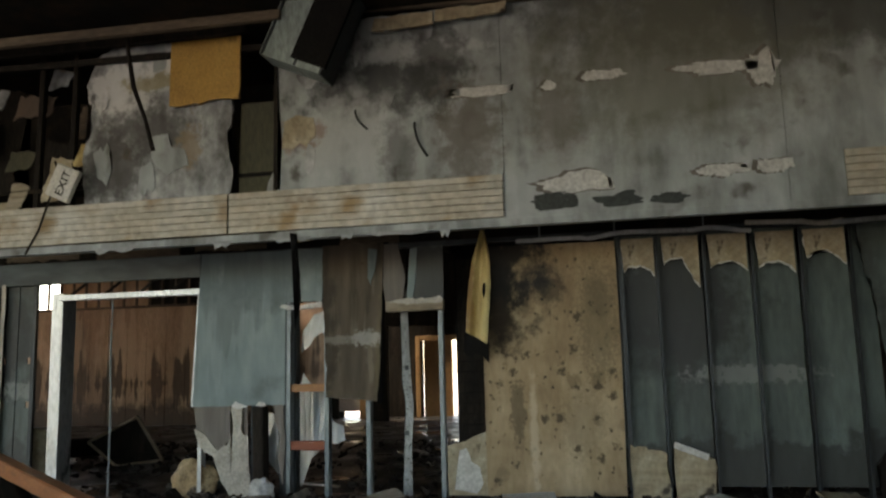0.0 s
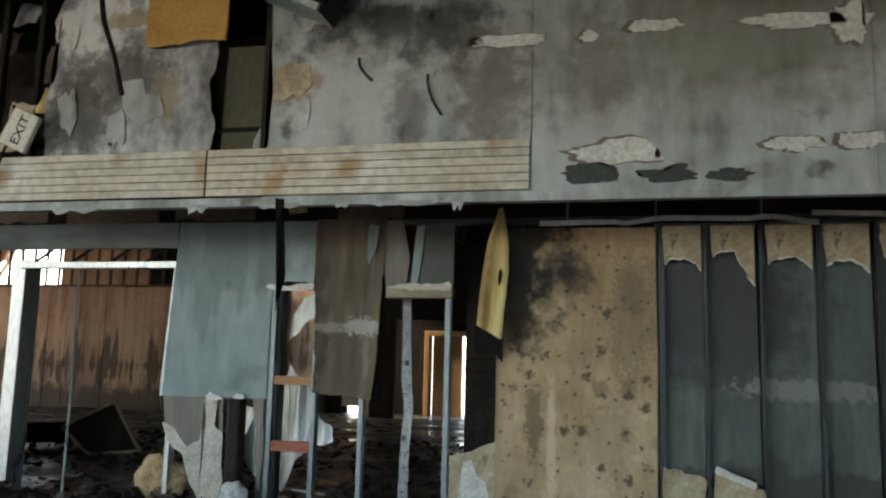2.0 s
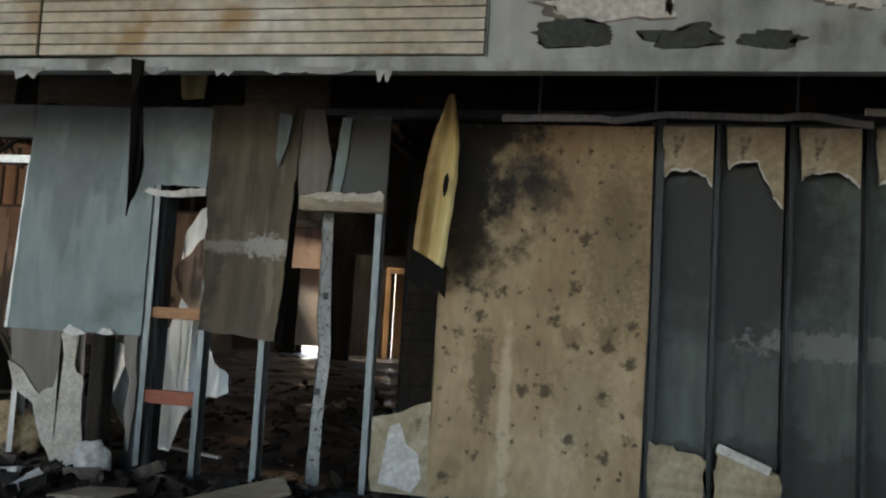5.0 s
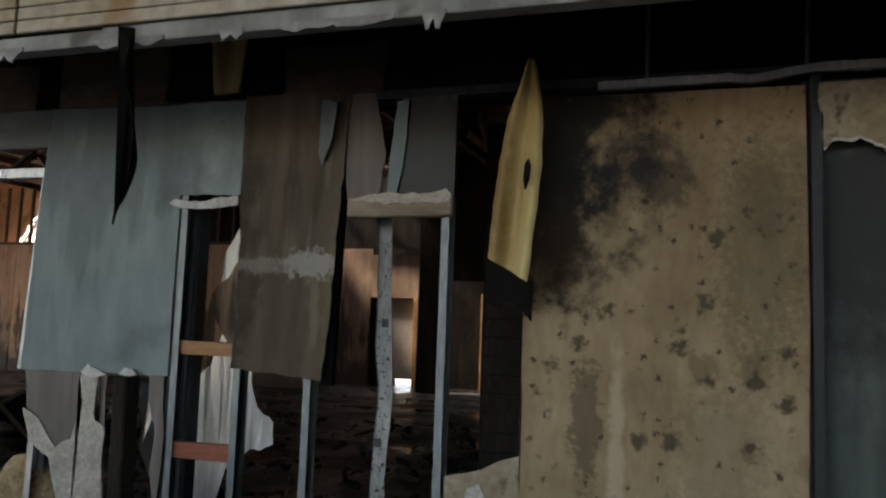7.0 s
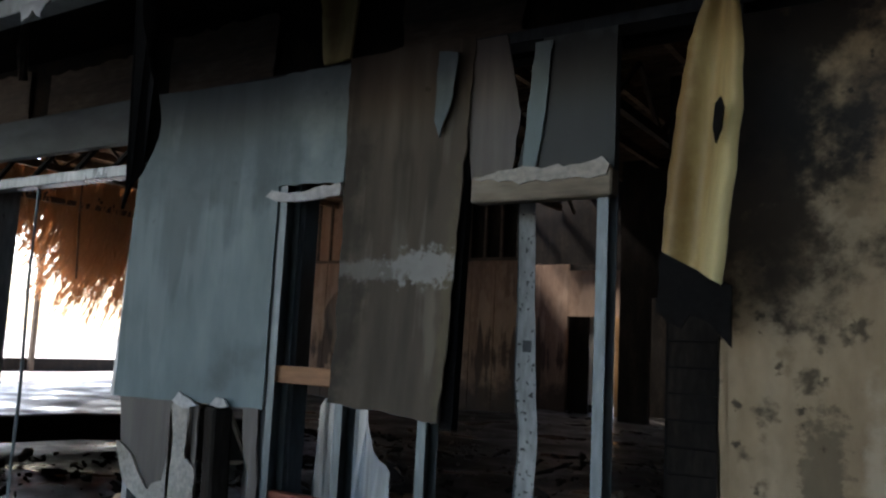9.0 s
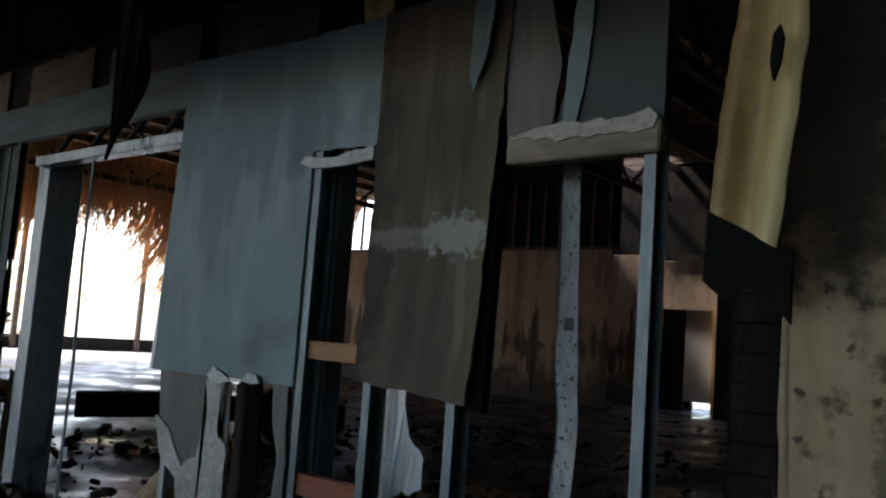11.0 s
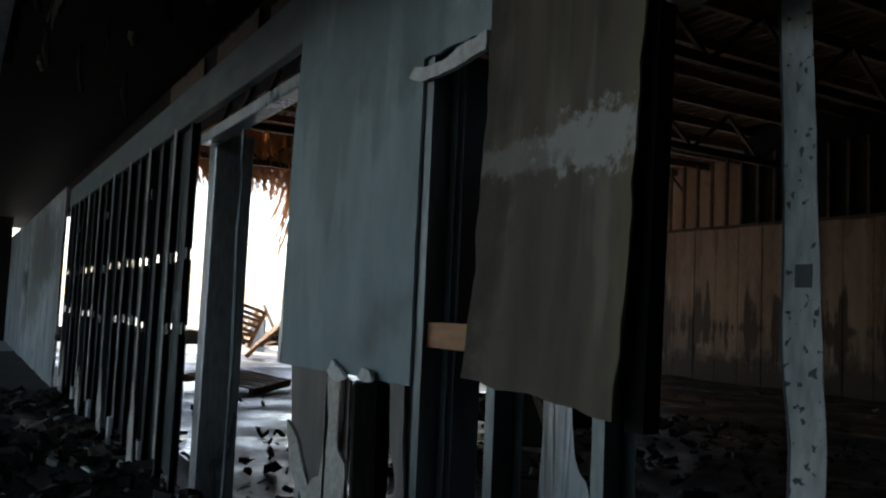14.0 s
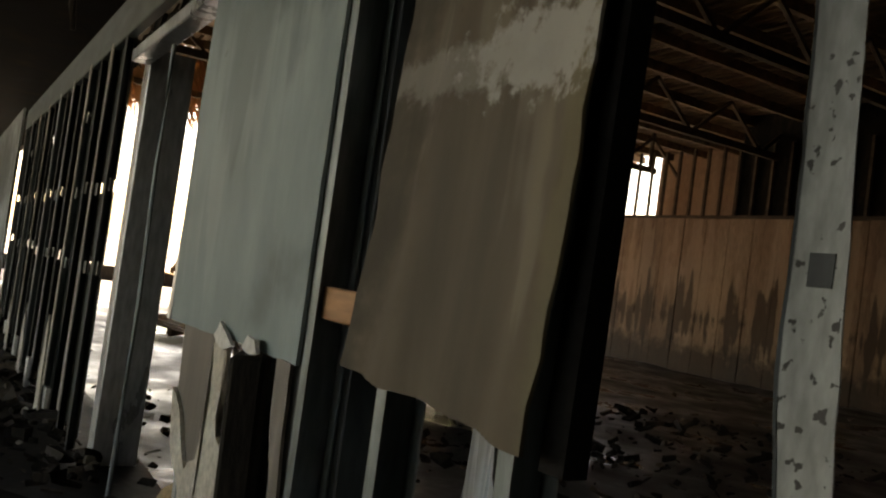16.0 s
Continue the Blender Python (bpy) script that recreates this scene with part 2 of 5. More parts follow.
M_BROWN_SCUFFED = mat("scuffed_shaded_brown_sheet", [(0.075, 0.057, 0.040), (0.128, 0.102, 0.073), (0.205, 0.170, 0.125)], 2.4, 0.7, streak=8, bump=0.12, grain=9, spread=0.18, gvar=(0.82, 1.1), spec=0.22,
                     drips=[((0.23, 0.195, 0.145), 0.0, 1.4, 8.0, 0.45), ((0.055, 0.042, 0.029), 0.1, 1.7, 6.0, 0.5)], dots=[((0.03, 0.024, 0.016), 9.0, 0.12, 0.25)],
                     # first smear paints the shade in the hollow of the curled left side
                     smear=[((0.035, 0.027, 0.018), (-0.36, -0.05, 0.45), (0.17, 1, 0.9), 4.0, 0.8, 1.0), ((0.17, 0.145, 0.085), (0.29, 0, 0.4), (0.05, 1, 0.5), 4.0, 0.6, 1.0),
                            ((0.38, 0.37, 0.34), (0.16, -0.05, 0.645), (0.2, 1, 0.075), 26.0, 0.8, 0.6), ((0.29, 0.275, 0.245), (-0.12, -0.05, 0.635), (0.3, 1, 0.045), 22.0, 0.45, 0.7)])
# outside ground made pale to bounce daylight into the hall
M_YARD = mat("pale_bounce_yard", [(0.32, 0.30, 0.27), (0.46, 0.44, 0.40)], 0.6, 0.8, bump=0.4)
M_TAN = mat("mouldy_tan_gypsum", [(0.25, 0.165, 0.09), (0.40, 0.295, 0.175), (0.52, 0.41, 0.27)], 1.8, 0.85, streak=2.4, bump=0.12, grain=20, spread=0.17, gvar=(0.86, 1.06),
            dots=[((0.24, 0.175, 0.10), 4.0, 0.42, 0.5), ((0.06, 0.047, 0.028), 6.0, 0.38, 0.55), ((0.035, 0.029, 0.018), 14.0, 0.33, 0.45)],
            smear=[((0.075, 0.065, 0.04), (1.2, 0, 1.75), (0.2, 1, 0.55), 26.0, 0.45, 0.9), ((0.08, 0.06, 0.036), (0.34, 0, 0.85), (0.08, 1, 0.3), 18.0, 0.65, 0.6), ((0.11, 0.085, 0.05), (1.0, 0, 0.7), (0.2, 1, 0.35), 24.0, 0.3, 0.9),
                   # black smears at the top hold both soot and the shade under the soffit
                   (SOOT_SHADE, (0.0, 0, 2.45), (0.66, 1, 0.72), 4.0, 0.97, 0.9), (SOOT_SHADE, (0.06, 0, 1.95), (0.3, 1, 0.42), 4.0, 0.92, 0.7), ((0.05, 0.034, 0.02), (0.12, 0, 1.72), (0.3, 1, 0.26), 4.0, 0.75, 0.8), (SOOT_SHADE, (0.7, 0, 2.1), (0.16, 1, 0.16), 12.0, 0.6, 0.9), ((0.60, 0.50, 0.36), (0.50, 0, 0.6), (0.04, 1, 0.55), 6.0, 0.6, 0.8)])
M_TANBIT = mat("torn_tan_gypsum", [(0.24, 0.18, 0.11), (0.40, 0.33, 0.22), (0.55, 0.49, 0.37)], 3.5, 0.85, bump=0.4, grain=20, spots=(0.07, 0.055, 0.04), spot_at=(0.6, 0.7), spot_scale=5)
M_BEIGE = mat("beige_gypsum_core", [(0.34, 0.30, 0.24), (0.50, 0.46, 0.39), (0.60, 0.57, 0.50)], 4, 0.9, bump=0.3)
M_TEALSHEET = mat("soot_streaked_teal_board", [(0.035, 0.044, 0.039), (0.08, 0.105, 0.093), (0.145, 0.185, 0.168)], 2.0, 0.6, streak=4, bump=0.2, grain=14,
                  smear=[((0.02, 0.02, 0.02), (-0.7, 0, 1.9), (0.75, 1, 0.75), 3.0, 0.85, 0.9), ((0.025, 0.024, 0.022), (0.3, 0, 0.2), (2.4, 1, 0.36), 3.0, 0.75, 0.4), ((0.21, 0.22, 0.21), (0.1, 0, 1.17), (0.6, 1, 0.09), 14.0, 0.7, 0.5)])
M_STEEL = mat("sooted_galvanised_steel", [(0.07, 0.085, 0.09), (0.20, 0.235, 0.24), (0.34, 0.37, 0.38)], 3, 0.5, metal=0.55, streak=5, bump=0.15)
M_STEELDARK = mat("blackened_steel", [(0.012, 0.014, 0.015), (0.035, 0.042, 0.045), (0.08, 0.095, 0.10)], 3, 0.5, metal=0.4, streak=4, bump=0.2)
M_STEELPALE = mat("pitted_pale_steel", [(0.15, 0.16, 0.155), (0.27, 0.285, 0.275), (0.38, 0.40, 0.385)], 2.5, 0.5, metal=0.2, streak=3, bump=0.25, spots=(0.025, 0.025, 0.024), spot_at=(0.60, 0.64), spot_scale=42)
M_HEADER = mat("white_metal_header", [(0.36, 0.37, 0.37), (0.62, 0.64, 0.64)], 3, 0.36, metal=0.55, streak=4, bump=0.12)
M_TIMBER = mat("weathered_timber", [(0.17, 0.13, 0.085), (0.30, 0.25, 0.18), (0.42, 0.37, 0.29)], 6, 0.8, streak=5, along="x", bump=0.4)
M_ORANGE = mat("orange_timber", [(0.36, 0.17, 0.075), (0.46, 0.24, 0.12)], 8, 0.7, streak=6, along="x", bump=0.2)
M_RED = mat("red_oxide_timber", [(0.28, 0.075, 0.04), (0.36, 0.11, 0.06)], 8, 0.7, streak=6, along="x", bump=0.2)
M_YELLOW = mat("yellow_facing_sheet", [(0.30, 0.19, 0.06), (0.62, 0.50, 0.22), (0.72, 0.62, 0.32)], 1.8, 0.6, streak=8, bump=0.1, spread=0.16, gvar=(0.92, 1.05), smear=[((0.20, 0.10, 0.025), (-0.02, 0, 0.55), (0.06, 1, 0.6), 3.0, 0.8, 1.2)])
M_AMBER = mat("amber_board", [(0.36, 0.18, 0.035), (0.50, 0.28, 0.06), (0.56, 0.34, 0.09)], 2.2, 0.6, bump=0.2, spots=(0.12, 0.06, 0.02), spot_at=(0.6, 0.75), spot_scale=4)
M_DUCT = mat("pale_teal_duct_metal", [(0.16, 0.20, 0.19), (0.30, 0.36, 0.34), (0.40, 0.46, 0.44)], 2.5, 0.5, metal=0.25, streak=3, bump=0.15)
M_BLACK = mat("matt_black_board", [(0.006, 0.006, 0.006), (0.014, 0.013, 0.012)], 4, 0.9, bump=0.4, spec=0.12)
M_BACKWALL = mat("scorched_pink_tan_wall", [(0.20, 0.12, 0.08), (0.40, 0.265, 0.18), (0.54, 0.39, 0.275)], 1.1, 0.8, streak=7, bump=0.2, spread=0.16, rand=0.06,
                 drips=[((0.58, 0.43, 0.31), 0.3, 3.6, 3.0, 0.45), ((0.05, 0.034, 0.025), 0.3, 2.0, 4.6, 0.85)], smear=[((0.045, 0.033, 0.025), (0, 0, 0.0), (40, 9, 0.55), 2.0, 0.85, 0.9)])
M_OLIVE = mat("dark_olive_board", [(0.04, 0.04, 0.025), (0.09, 0.085, 0.05)], 3, 0.85, streak=3, bump=0.3)
M_GALV = mat("bright_galvanised_sheet", [(0.24, 0.30, 0.34), (0.54, 0.62, 0.67)], 4, 0.4, metal=0.3, streak=3, bump=0.35, grain=9, dots=[((0.03, 0.03, 0.03), 16.0, 0.14, 0.35)])
M_ROOF = mat("brown_reed_ceiling", [(0.10, 0.065, 0.04), (0.24, 0.16, 0.10), (0.36, 0.26, 0.17)], 5, 0.85, streak=8, along="x", bump=0.6)
M_RAFTER = mat("scorched_rafter", [(0.04, 0.03, 0.022), (0.11, 0.08, 0.055), (0.18, 0.14, 0.10)], 5, 0.85, streak=5, along="x", bump=0.4)
M_THATCH = mat("dry_brown_thatch", [(0.17, 0.10, 0.05), (0.36, 0.23, 0.13), (0.52, 0.36, 0.22)], 3, 0.85, bump=0.3)
thatch_nodes = M_THATCH.node_tree
thatch_bsdf = thatch_nodes.nodes["Principled BSDF"]
seep = thatch_nodes.nodes.new("ShaderNodeBsdfTranslucent")
seep.inputs["Color"].default_value = (0.75, 0.48, 0.27, 1)
seep_mix = thatch_nodes.nodes.new("ShaderNodeMixShader")
seep_mix.inputs[0].default_value = 0.5
thatch_nodes.links.new(thatch_bsdf.outputs[0], seep_mix.inputs[1])
thatch_nodes.links.new(seep.outputs[0], seep_mix.inputs[2])
thatch_nodes.links.new(seep_mix.outputs[0], thatch_nodes.nodes["Material Output"].inputs["Surface"])
M_SACK = mat("ochre_crumpled_sheet", [(0.16, 0.10, 0.05), (0.46, 0.32, 0.17), (0.62, 0.48, 0.30)], 5, 0.75, bump=0.5, spots=(0.03, 0.022, 0.018), spot_at=(0.56, 0.66), spot_scale=4)
M_WOODRED = mat("red_brown_timber", [(0.14, 0.05, 0.02), (0.30, 0.12, 0.05), (0.40, 0.18, 0.08)], 7, 0.45, streak=8, along="x", bump=0.3)
M_WHITE = mat("dull_white_plastic", [(0.50, 0.48, 0.43), (0.66, 0.64, 0.58)], 5, 0.5, bump=0.1)
M_WARM = mat("warm_lit_timber_frame", [(0.40, 0.22, 0.09), (0.58, 0.36, 0.17)], 5, 0.5, streak=5, bump=0.2)
M_RUBBLE = mat("mixed_rubble", [(0.02, 0.017, 0.014), (0.07, 0.055, 0.04), (0.26, 0.22, 0.17)], 3.3, 0.85, bump=0.5, spread=0.2)
M_BLUE = mat("faded_blue_wall", [(0.20, 0.26, 0.32), (0.34, 0.42, 0.50)], 1.5, 0.8, bump=0.2)
M_BRICK = mat("orange_scrap_boards", [(0.42, 0.26, 0.14), (0.60, 0.42, 0.25)], 4, 0.8, streak=4, along="x", bump=0.3)


# ---------- helpers ----------
def at(ob):
    v = Vector()
    while ob:
        v, ob = v + ob.location, ob.parent
    return v


def mesh_of(name, bm, material):
    me = bpy.data.meshes.new(name)
    bmesh.ops.recalc_face_normals(bm, faces=bm.faces)
    bm.to_mesh(me)
    bm.free()
    me.materials.append(material)
    return me


def part(name, bm, material, parent, label=""):
    """One mesh, built in world metres, under a thing."""
    bmesh.ops.translate(bm, verts=bm.verts, vec=-at(parent))
    ob = new(name, mesh_of(name, bm, material))
    ob.parent = parent
    return tagged(ob, label)


def solid(name, bm, material, base, label="", category="", group="", kind=""):
    """A top-level mesh, built in world metres, with its origin at base."""
    bmesh.ops.translate(bm, verts=bm.verts, vec=-Vector(base))
    ob = new(name, mesh_of(name, bm, material))
    ob.location = base
    return tagged(ob, label, category, group, kind)


def empty(name, base, label="", category="", group="", kind=""):
    ob = new(name)
    ob.empty_display_size = 0.1
    ob.location = base
    return tagged(ob, label, category, group, kind)


def box(x0, x1, y0, y1, z0, z1, bevel=0.0, bm=None, turn=None):
    bm = bm or bmesh.new()
    made = bmesh.ops.create_cube(bm, size=1.0)["verts"]
    m = Matrix.Translation(((x0 + x1) / 2, (y0 + y1) / 2, (z0 + z1) / 2))
    if turn:
        m = m @ Euler([radians(a) for a in turn]).to_matrix().to_4x4()
    m = m @ Matrix.Diagonal((x1 - x0, y1 - y0, z1 - z0, 1))
    bmesh.ops.transform(bm, matrix=m, verts=made)
    if bevel:
        edges = {e for v in made for e in v.link_edges}
        bmesh.ops.bevel(bm, geom=list(edges), offset=bevel, segments=1, affect="EDGES")
    return bm


def bar(a, b, w, h=None, bm=None, bevel=0.0):
    """A straight member from a to b with a rectangular section."""
    a, b, h = Vector(a), Vector(b), h or w
    bm = bm or bmesh.new()
    made = bmesh.ops.create_cube(bm, size=1.0)["verts"]
    d = b - a
    m = Matrix.Translation((a + b) / 2) @ d.to_track_quat("Z", "Y").to_matrix().to_4x4() @ Matrix.Diagonal((w, h, d.length, 1))
    bmesh.ops.transform(bm, matrix=m, verts=made)
    if bevel:
        bmesh.ops.bevel(bm, geom=list({e for v in made for e in v.link_edges}), offset=bevel, segments=1, affect="EDGES")
    return bm


def tube(points, r, n=7, wob=0.0):
    """A bent rod through points."""
    bm = bmesh.new()
    pts = [Vector(p) for p in points]
    rings = []
    for i, p in enumerate(pts):
        d = (pts[min(i + 1, len(pts) - 1)] - pts[max(i - 1, 0)]).normalized()
        q = d.to_track_quat("Z", "Y")
        k = r * (1 + wob * noise.noise(p * 7))
        rings.append([bm.verts.new(p + q @ Vector((k * math.cos(2 * math.pi * j / n), k * math.sin(2 * math.pi * j / n), 0))) for j in range(n)])
    for a, b in zip(rings, rings[1:]):
        for j in range(n):
            bm.faces.new((a[j], a[(j + 1) % n], b[(j + 1) % n], b[j]))
    bm.faces.new(rings[0]), bm.faces.new(rings[-1])
    return bm


def plate(outline, y, thick=0.012, jag=0.012, step=0.05, lean=None, bm=None, seed=0.0):
    """A board with a torn outline in x and z; its front lies at y. lean(x, z) moves it in y."""
    pts = []
    n = len(outline)
    for i in range(n):
        (x0, z0), (x1, z1) = outline[i][:2], outline[(i + 1) % n][:2]
        rough_edge = jag if len(outline[i]) < 3 else outline[i][2]
        k = max(1, int(math.hypot(x1 - x0, z1 - z0) / step))
        for j in range(k):
            x, z = x0 + (x1 - x0) * j / k, z0 + (z1 - z0) * j / k
            if j and rough_edge:
                x += rough_edge * (noise.noise((x * 9 + seed, z * 9, 1.3)) + 0.6 * noise.noise((x * 31, z * 31 + seed, 4.1)))
                z += rough_edge * (noise.noise((x * 9, z * 9 + seed, 7.7)) + 0.6 * noise.noise((x * 31 + seed, z * 31, 9.2)))
            pts.append((x, z))
    bm = bm or bmesh.new()
    dy = lean or (lambda x, z: 0.0)
    front = [bm.verts.new((x, y + dy(x, z), z)) for x, z in pts]
    back = [bm.verts.new((x, y + dy(x, z) + thick, z)) for x, z in pts]
    f1, f2 = bm.faces.new(front), bm.faces.new(back[::-1])
    for i in range(len(pts)):
        j = (i + 1) % len(pts)
        bm.faces.new((front[i], back[i], back[j], front[j]))
    bmesh.ops.triangulate(bm, faces=[f1, f2])
    return bm


def curtain(rows, y, thick=0.006, nx=16, nz=44, jag=0.008, hem=0.0, slope=0.0):
    """A sheet between two wavering edges: rows of (z, x left, x right), top to bottom; y(u, v) gives its curl."""
    bm = bmesh.new()
    zs = [r[0] for r in rows]
    grid = []
    for i in range(nz + 1):
        v = i / nz
        z = zs[0] + (zs[-1] - zs[0]) * v
        xl = float(np.interp(-z, [-a for a in zs], [r[1] for r in rows])) + jag * noise.noise((z * 11, 0.3, rows[0][1]))
        xr = float(np.interp(-z, [-a for a in zs], [r[2] for r in rows])) + jag * noise.noise((z * 11, 5.3, rows[0][2]))
        line = []
        for j in range(nx + 1):
            u = j / nx
            zz = z + (hem * (noise.noise((u * 5, 2.2, rows[0][1])) + 0.4 * noise.noise((u * 19, 8.2, 0))) if i in (0, nz) else 0)
            line.append((xl + (xr - xl) * u, y(u, v), zz - slope * (u - 0.5) * v))
        grid.append(line)
    for off in (0.0, thick):
        vs = [[bm.verts.new((a, b + off, c)) for a, b, c in line] for line in grid]
        for i in range(nz):
            for j in range(nx):
                bm.faces.new((vs[i][j], vs[i][j + 1], vs[i + 1][j + 1], vs[i + 1][j]))
        if off == 0.0:
            first = vs
    rim = lambda g: [g[0][j] for j in range(nx + 1)] + [g[i][nx] for i in range(1, nz + 1)] + [g[nz][j] for j in range(nx - 1, -1, -1)] + [g[i][0] for i in range(nz - 1, 0, -1)]
    a, b = rim(first), rim(vs)
    for i in range(len(a)):
        j = (i + 1) % len(a)
        bm.faces.new((a[i], b[i], b[j], a[j]))
    bm.normal_update()
    for f in bm.faces:
        f.smooth = True
    for e in bm.edges:
        if len(e.link_faces) == 2 and e.calc_face_angle(0.0) > 0.7:
            e.smooth = False
    return bm


def stud_mesh(bm, x, y0, y1, z0, z1, w=0.04, holes=(), face=1):
    """A steel C stud: web at x with punched holes, two flanges."""
    t = 0.002
    cuts = sorted({z0, z1, *[h - 0.045 for h in holes], *[h + 0.045 for h in holes]})
    ym = (y0 + y1) / 2
    for a, b in zip(cuts, cuts[1:]):
        if any(abs((a + b) / 2 - h) < 0.01 for h in holes):
            box(x - t, x + t, y0, ym - 0.02, a, b, bm=bm), box(x - t, x + t, ym + 0.02, y1, a, b, bm=bm)
        else:
            box(x - t, x + t, y0, y1, a, b, bm=bm)
    x2 = x + face * w
    box(min(x, x2), max(x, x2), y0 - t, y0 + t, z0, z1, bm=bm)
    box(min(x, x2), max(x, x2), y1 - t, y1 + t, z0, z1, bm=bm)
    return bm


# ---------- the setting ----------
def ground():
    xs = [-600, -200, -80, -50] + [-40 + 0.5 * i for i in range(57)] + [-11.75 + 0.25 * i for i in range(80)] + [8.5, 9, 10, 12, 20, 60, 200, 600]
    ys = [-600, -200, -60, -20, -8, -4] + [-3 + 0.25 * i for i in range(64)] + [13 + 0.6 * i for i in range(24)] + [30, 45, 80, 200, 600]
    bm = bmesh.new()
    g = []
    for y in ys:
        row = []
        for x in xs:
            z = -0.06 + 0.035 * noise.noise((x * 0.8, y * 0.8, 0)) + 0.03 * noise.noise((x * 2.3, y * 2.3, 3))
            row.append(bm.verts.new((x, y, z)))
        g.append(row)
    for i in range(len(ys) - 1):
        for j in range(len(xs) - 1):
            f = bm.faces.new((g[i][j], g[i][j + 1], g[i + 1][j + 1], g[i + 1][j]))
            f.smooth = True
            f.material_index = 2 if xs[j] < -21.5 or ys[i] > 24.5 else 1 if 8.8 < ys[i] and xs[j] < 3 else 0
    ob = solid("ground", bm, M_GROUND, (0, 0, 0), "black ash and rubble covered ground, wet inside", "ground", kind="structure")
    ob.data.materials.append(M_WET)
    ob.data.materials.append(M_YARD)


ground()

# camera side: ceiling and closing walls
solid("ceiling", box(-26, 6.2, 2.2, 9.06, 4.72, 4.86), M_SOFFIT, (0, 0, 4.72), "soot-blackened ceiling boards, the unseen rear ones added to block light", "ceiling", kind="structure")
# from here on: unseen ceiling and walls added to cut the daylight
solid("ceiling_rear", box(-26, 6.2, -2.8, 2.196, 4.72, 4.86), M_SOFFIT, (0, 0, 4.72), "soot-blackened ceiling boards, the unseen rear ones added to block light", "ceiling", kind="structure")
solid("wall_south", box(1.8, 6.2, -3.7, -3.5, -0.2, 4.9), M_SOFFIT, (4, -3.6, 0), "unseen dark rear wall added to block light", "wall", kind="structure")
solid("ceiling_corner", box(1.8, 6.2, -3.5, -2.804, 4.72, 4.86), M_SOFFIT, (4, -2.5, 4.72), "soot-blackened ceiling boards, the unseen rear ones added to block light", "ceiling", kind="structure")
# added end wall closes off the bright sky at far left
solid("wall_west", box(-26.2, -26.0, -2.8, 8.549, -0.2, 4.9), M_SOFFIT, (-26, 5, 0), "dark end wall added to block the sky", "wall", kind="structure")
solid("wall_east", box(6.0, 6.2, -3.5, 9.1, -0.2, 4.9), M_SOFFIT, (6, 0, 0), "unseen dark side wall added to block light", "wall", kind="structure")

# upper facade: a boarded bulkhead over the walkway
facade = empty("wall_upper", (0, 7.38, 2.56), "grey cement-board bulkhead, scorched, peeling and torn", "wall", kind="structure")
edge = [(-3.15, 2.58), (-3.26, 3.06), (-3.2, 3.22), (-3.12, 3.3), (-3.16, 3.46), (-3.1, 3.5), (-3.12, 3.62), (-3.17, 3.9), (-3.16, 4.7)]
part("board", plate(edge + [(-0.94, 4.7, 0), (-0.94, 2.56, 0)][:1] + [(-0.94, 2.58, 0)], 7.38, 0.02, 0.02), M_FACADE, facade, "sooty grey cement board with a torn edge")
part("board", box(-0.935, 1.5, 7.378, 7.40, 2.56, 4.70, 0.003), M_FACADE, facade)
part("board", box(1.505, 6.0, 7.381, 7.40, 2.56, 4.70, 0.003), M_FACADE, facade)
part("bottom_rail", box(-13.9, 6.0, 7.37, 7.46, 2.555, 2.63, 0.004), M_FACADE, facade)
part("board", plate([(-5.25, 3.04), (-5.3, 3.5), (-5.2, 3.9), (-5.28, 4.3), (-5.15, 4.6), (-4.9, 4.72), (-3.6, 4.72), (-3.68, 4.3), (-3.62, 3.9), (-3.7, 3.6), (-3.62, 3.3), (-3.66, 3.04)], 7.385, 0.02, 0.03), M_FACADE_PALE, facade, "pale peeling board, torn at both edges")
part("board", plate([(-3.6, 3.0, 0), (-3.58, 3.98, 0), (-3.16, 3.98, 0), (-3.14, 3.0, 0)], 7.47, 0.015, 0.0), M_OLIVE, facade, "dark olive board behind the tear")
part("stud", box(-3.19, -3.15, 7.37, 7.44, 3.04, 4.7), M_CHAR, facade)
for a, b, c, d in ((-7.3, 3.0, -6.2, 4.7), (-6.1, 3.0, -5.35, 3.9)):
    part("board", plate([(a, b), (a + 0.1, d), (c, d - 0.3), (c - 0.2, b + 0.5), (c, b)], 7.75, 0.02, 0.05), M_CHAR, facade)
# peeled flakes, each a shallow relief on the boards
FLAKES = [(-0.23, 2.92, 0.35, 0.085, M_PLASTER), (-0.5, 2.76, 0.22, 0.07, M_SOOTPATCH), (0.09, 2.74, 0.21, 0.06, M_SOOTPATCH), (0.51, 2.72, 0.16, 0.05, M_SOOTPATCH),
          (0.96, 2.94, 0.21, 0.06, M_PLASTER), (1.40, 2.95, 0.14, 0.06, M_PLASTER), (0.0, 3.9, 0.19, 0.05, M_PLASTER), (-0.5, 3.84, 0.07, 0.04, M_PLASTER),
          (1.0, 3.87, 0.34, 0.055, M_PLASTER), (1.36, 3.83, 0.14, 0.15, M_PLASTER), (2.9, 2.9, 0.3, 0.12, M_SOOTPATCH), (-1.15, 3.85, 0.3, 0.05, M_PLASTER)]
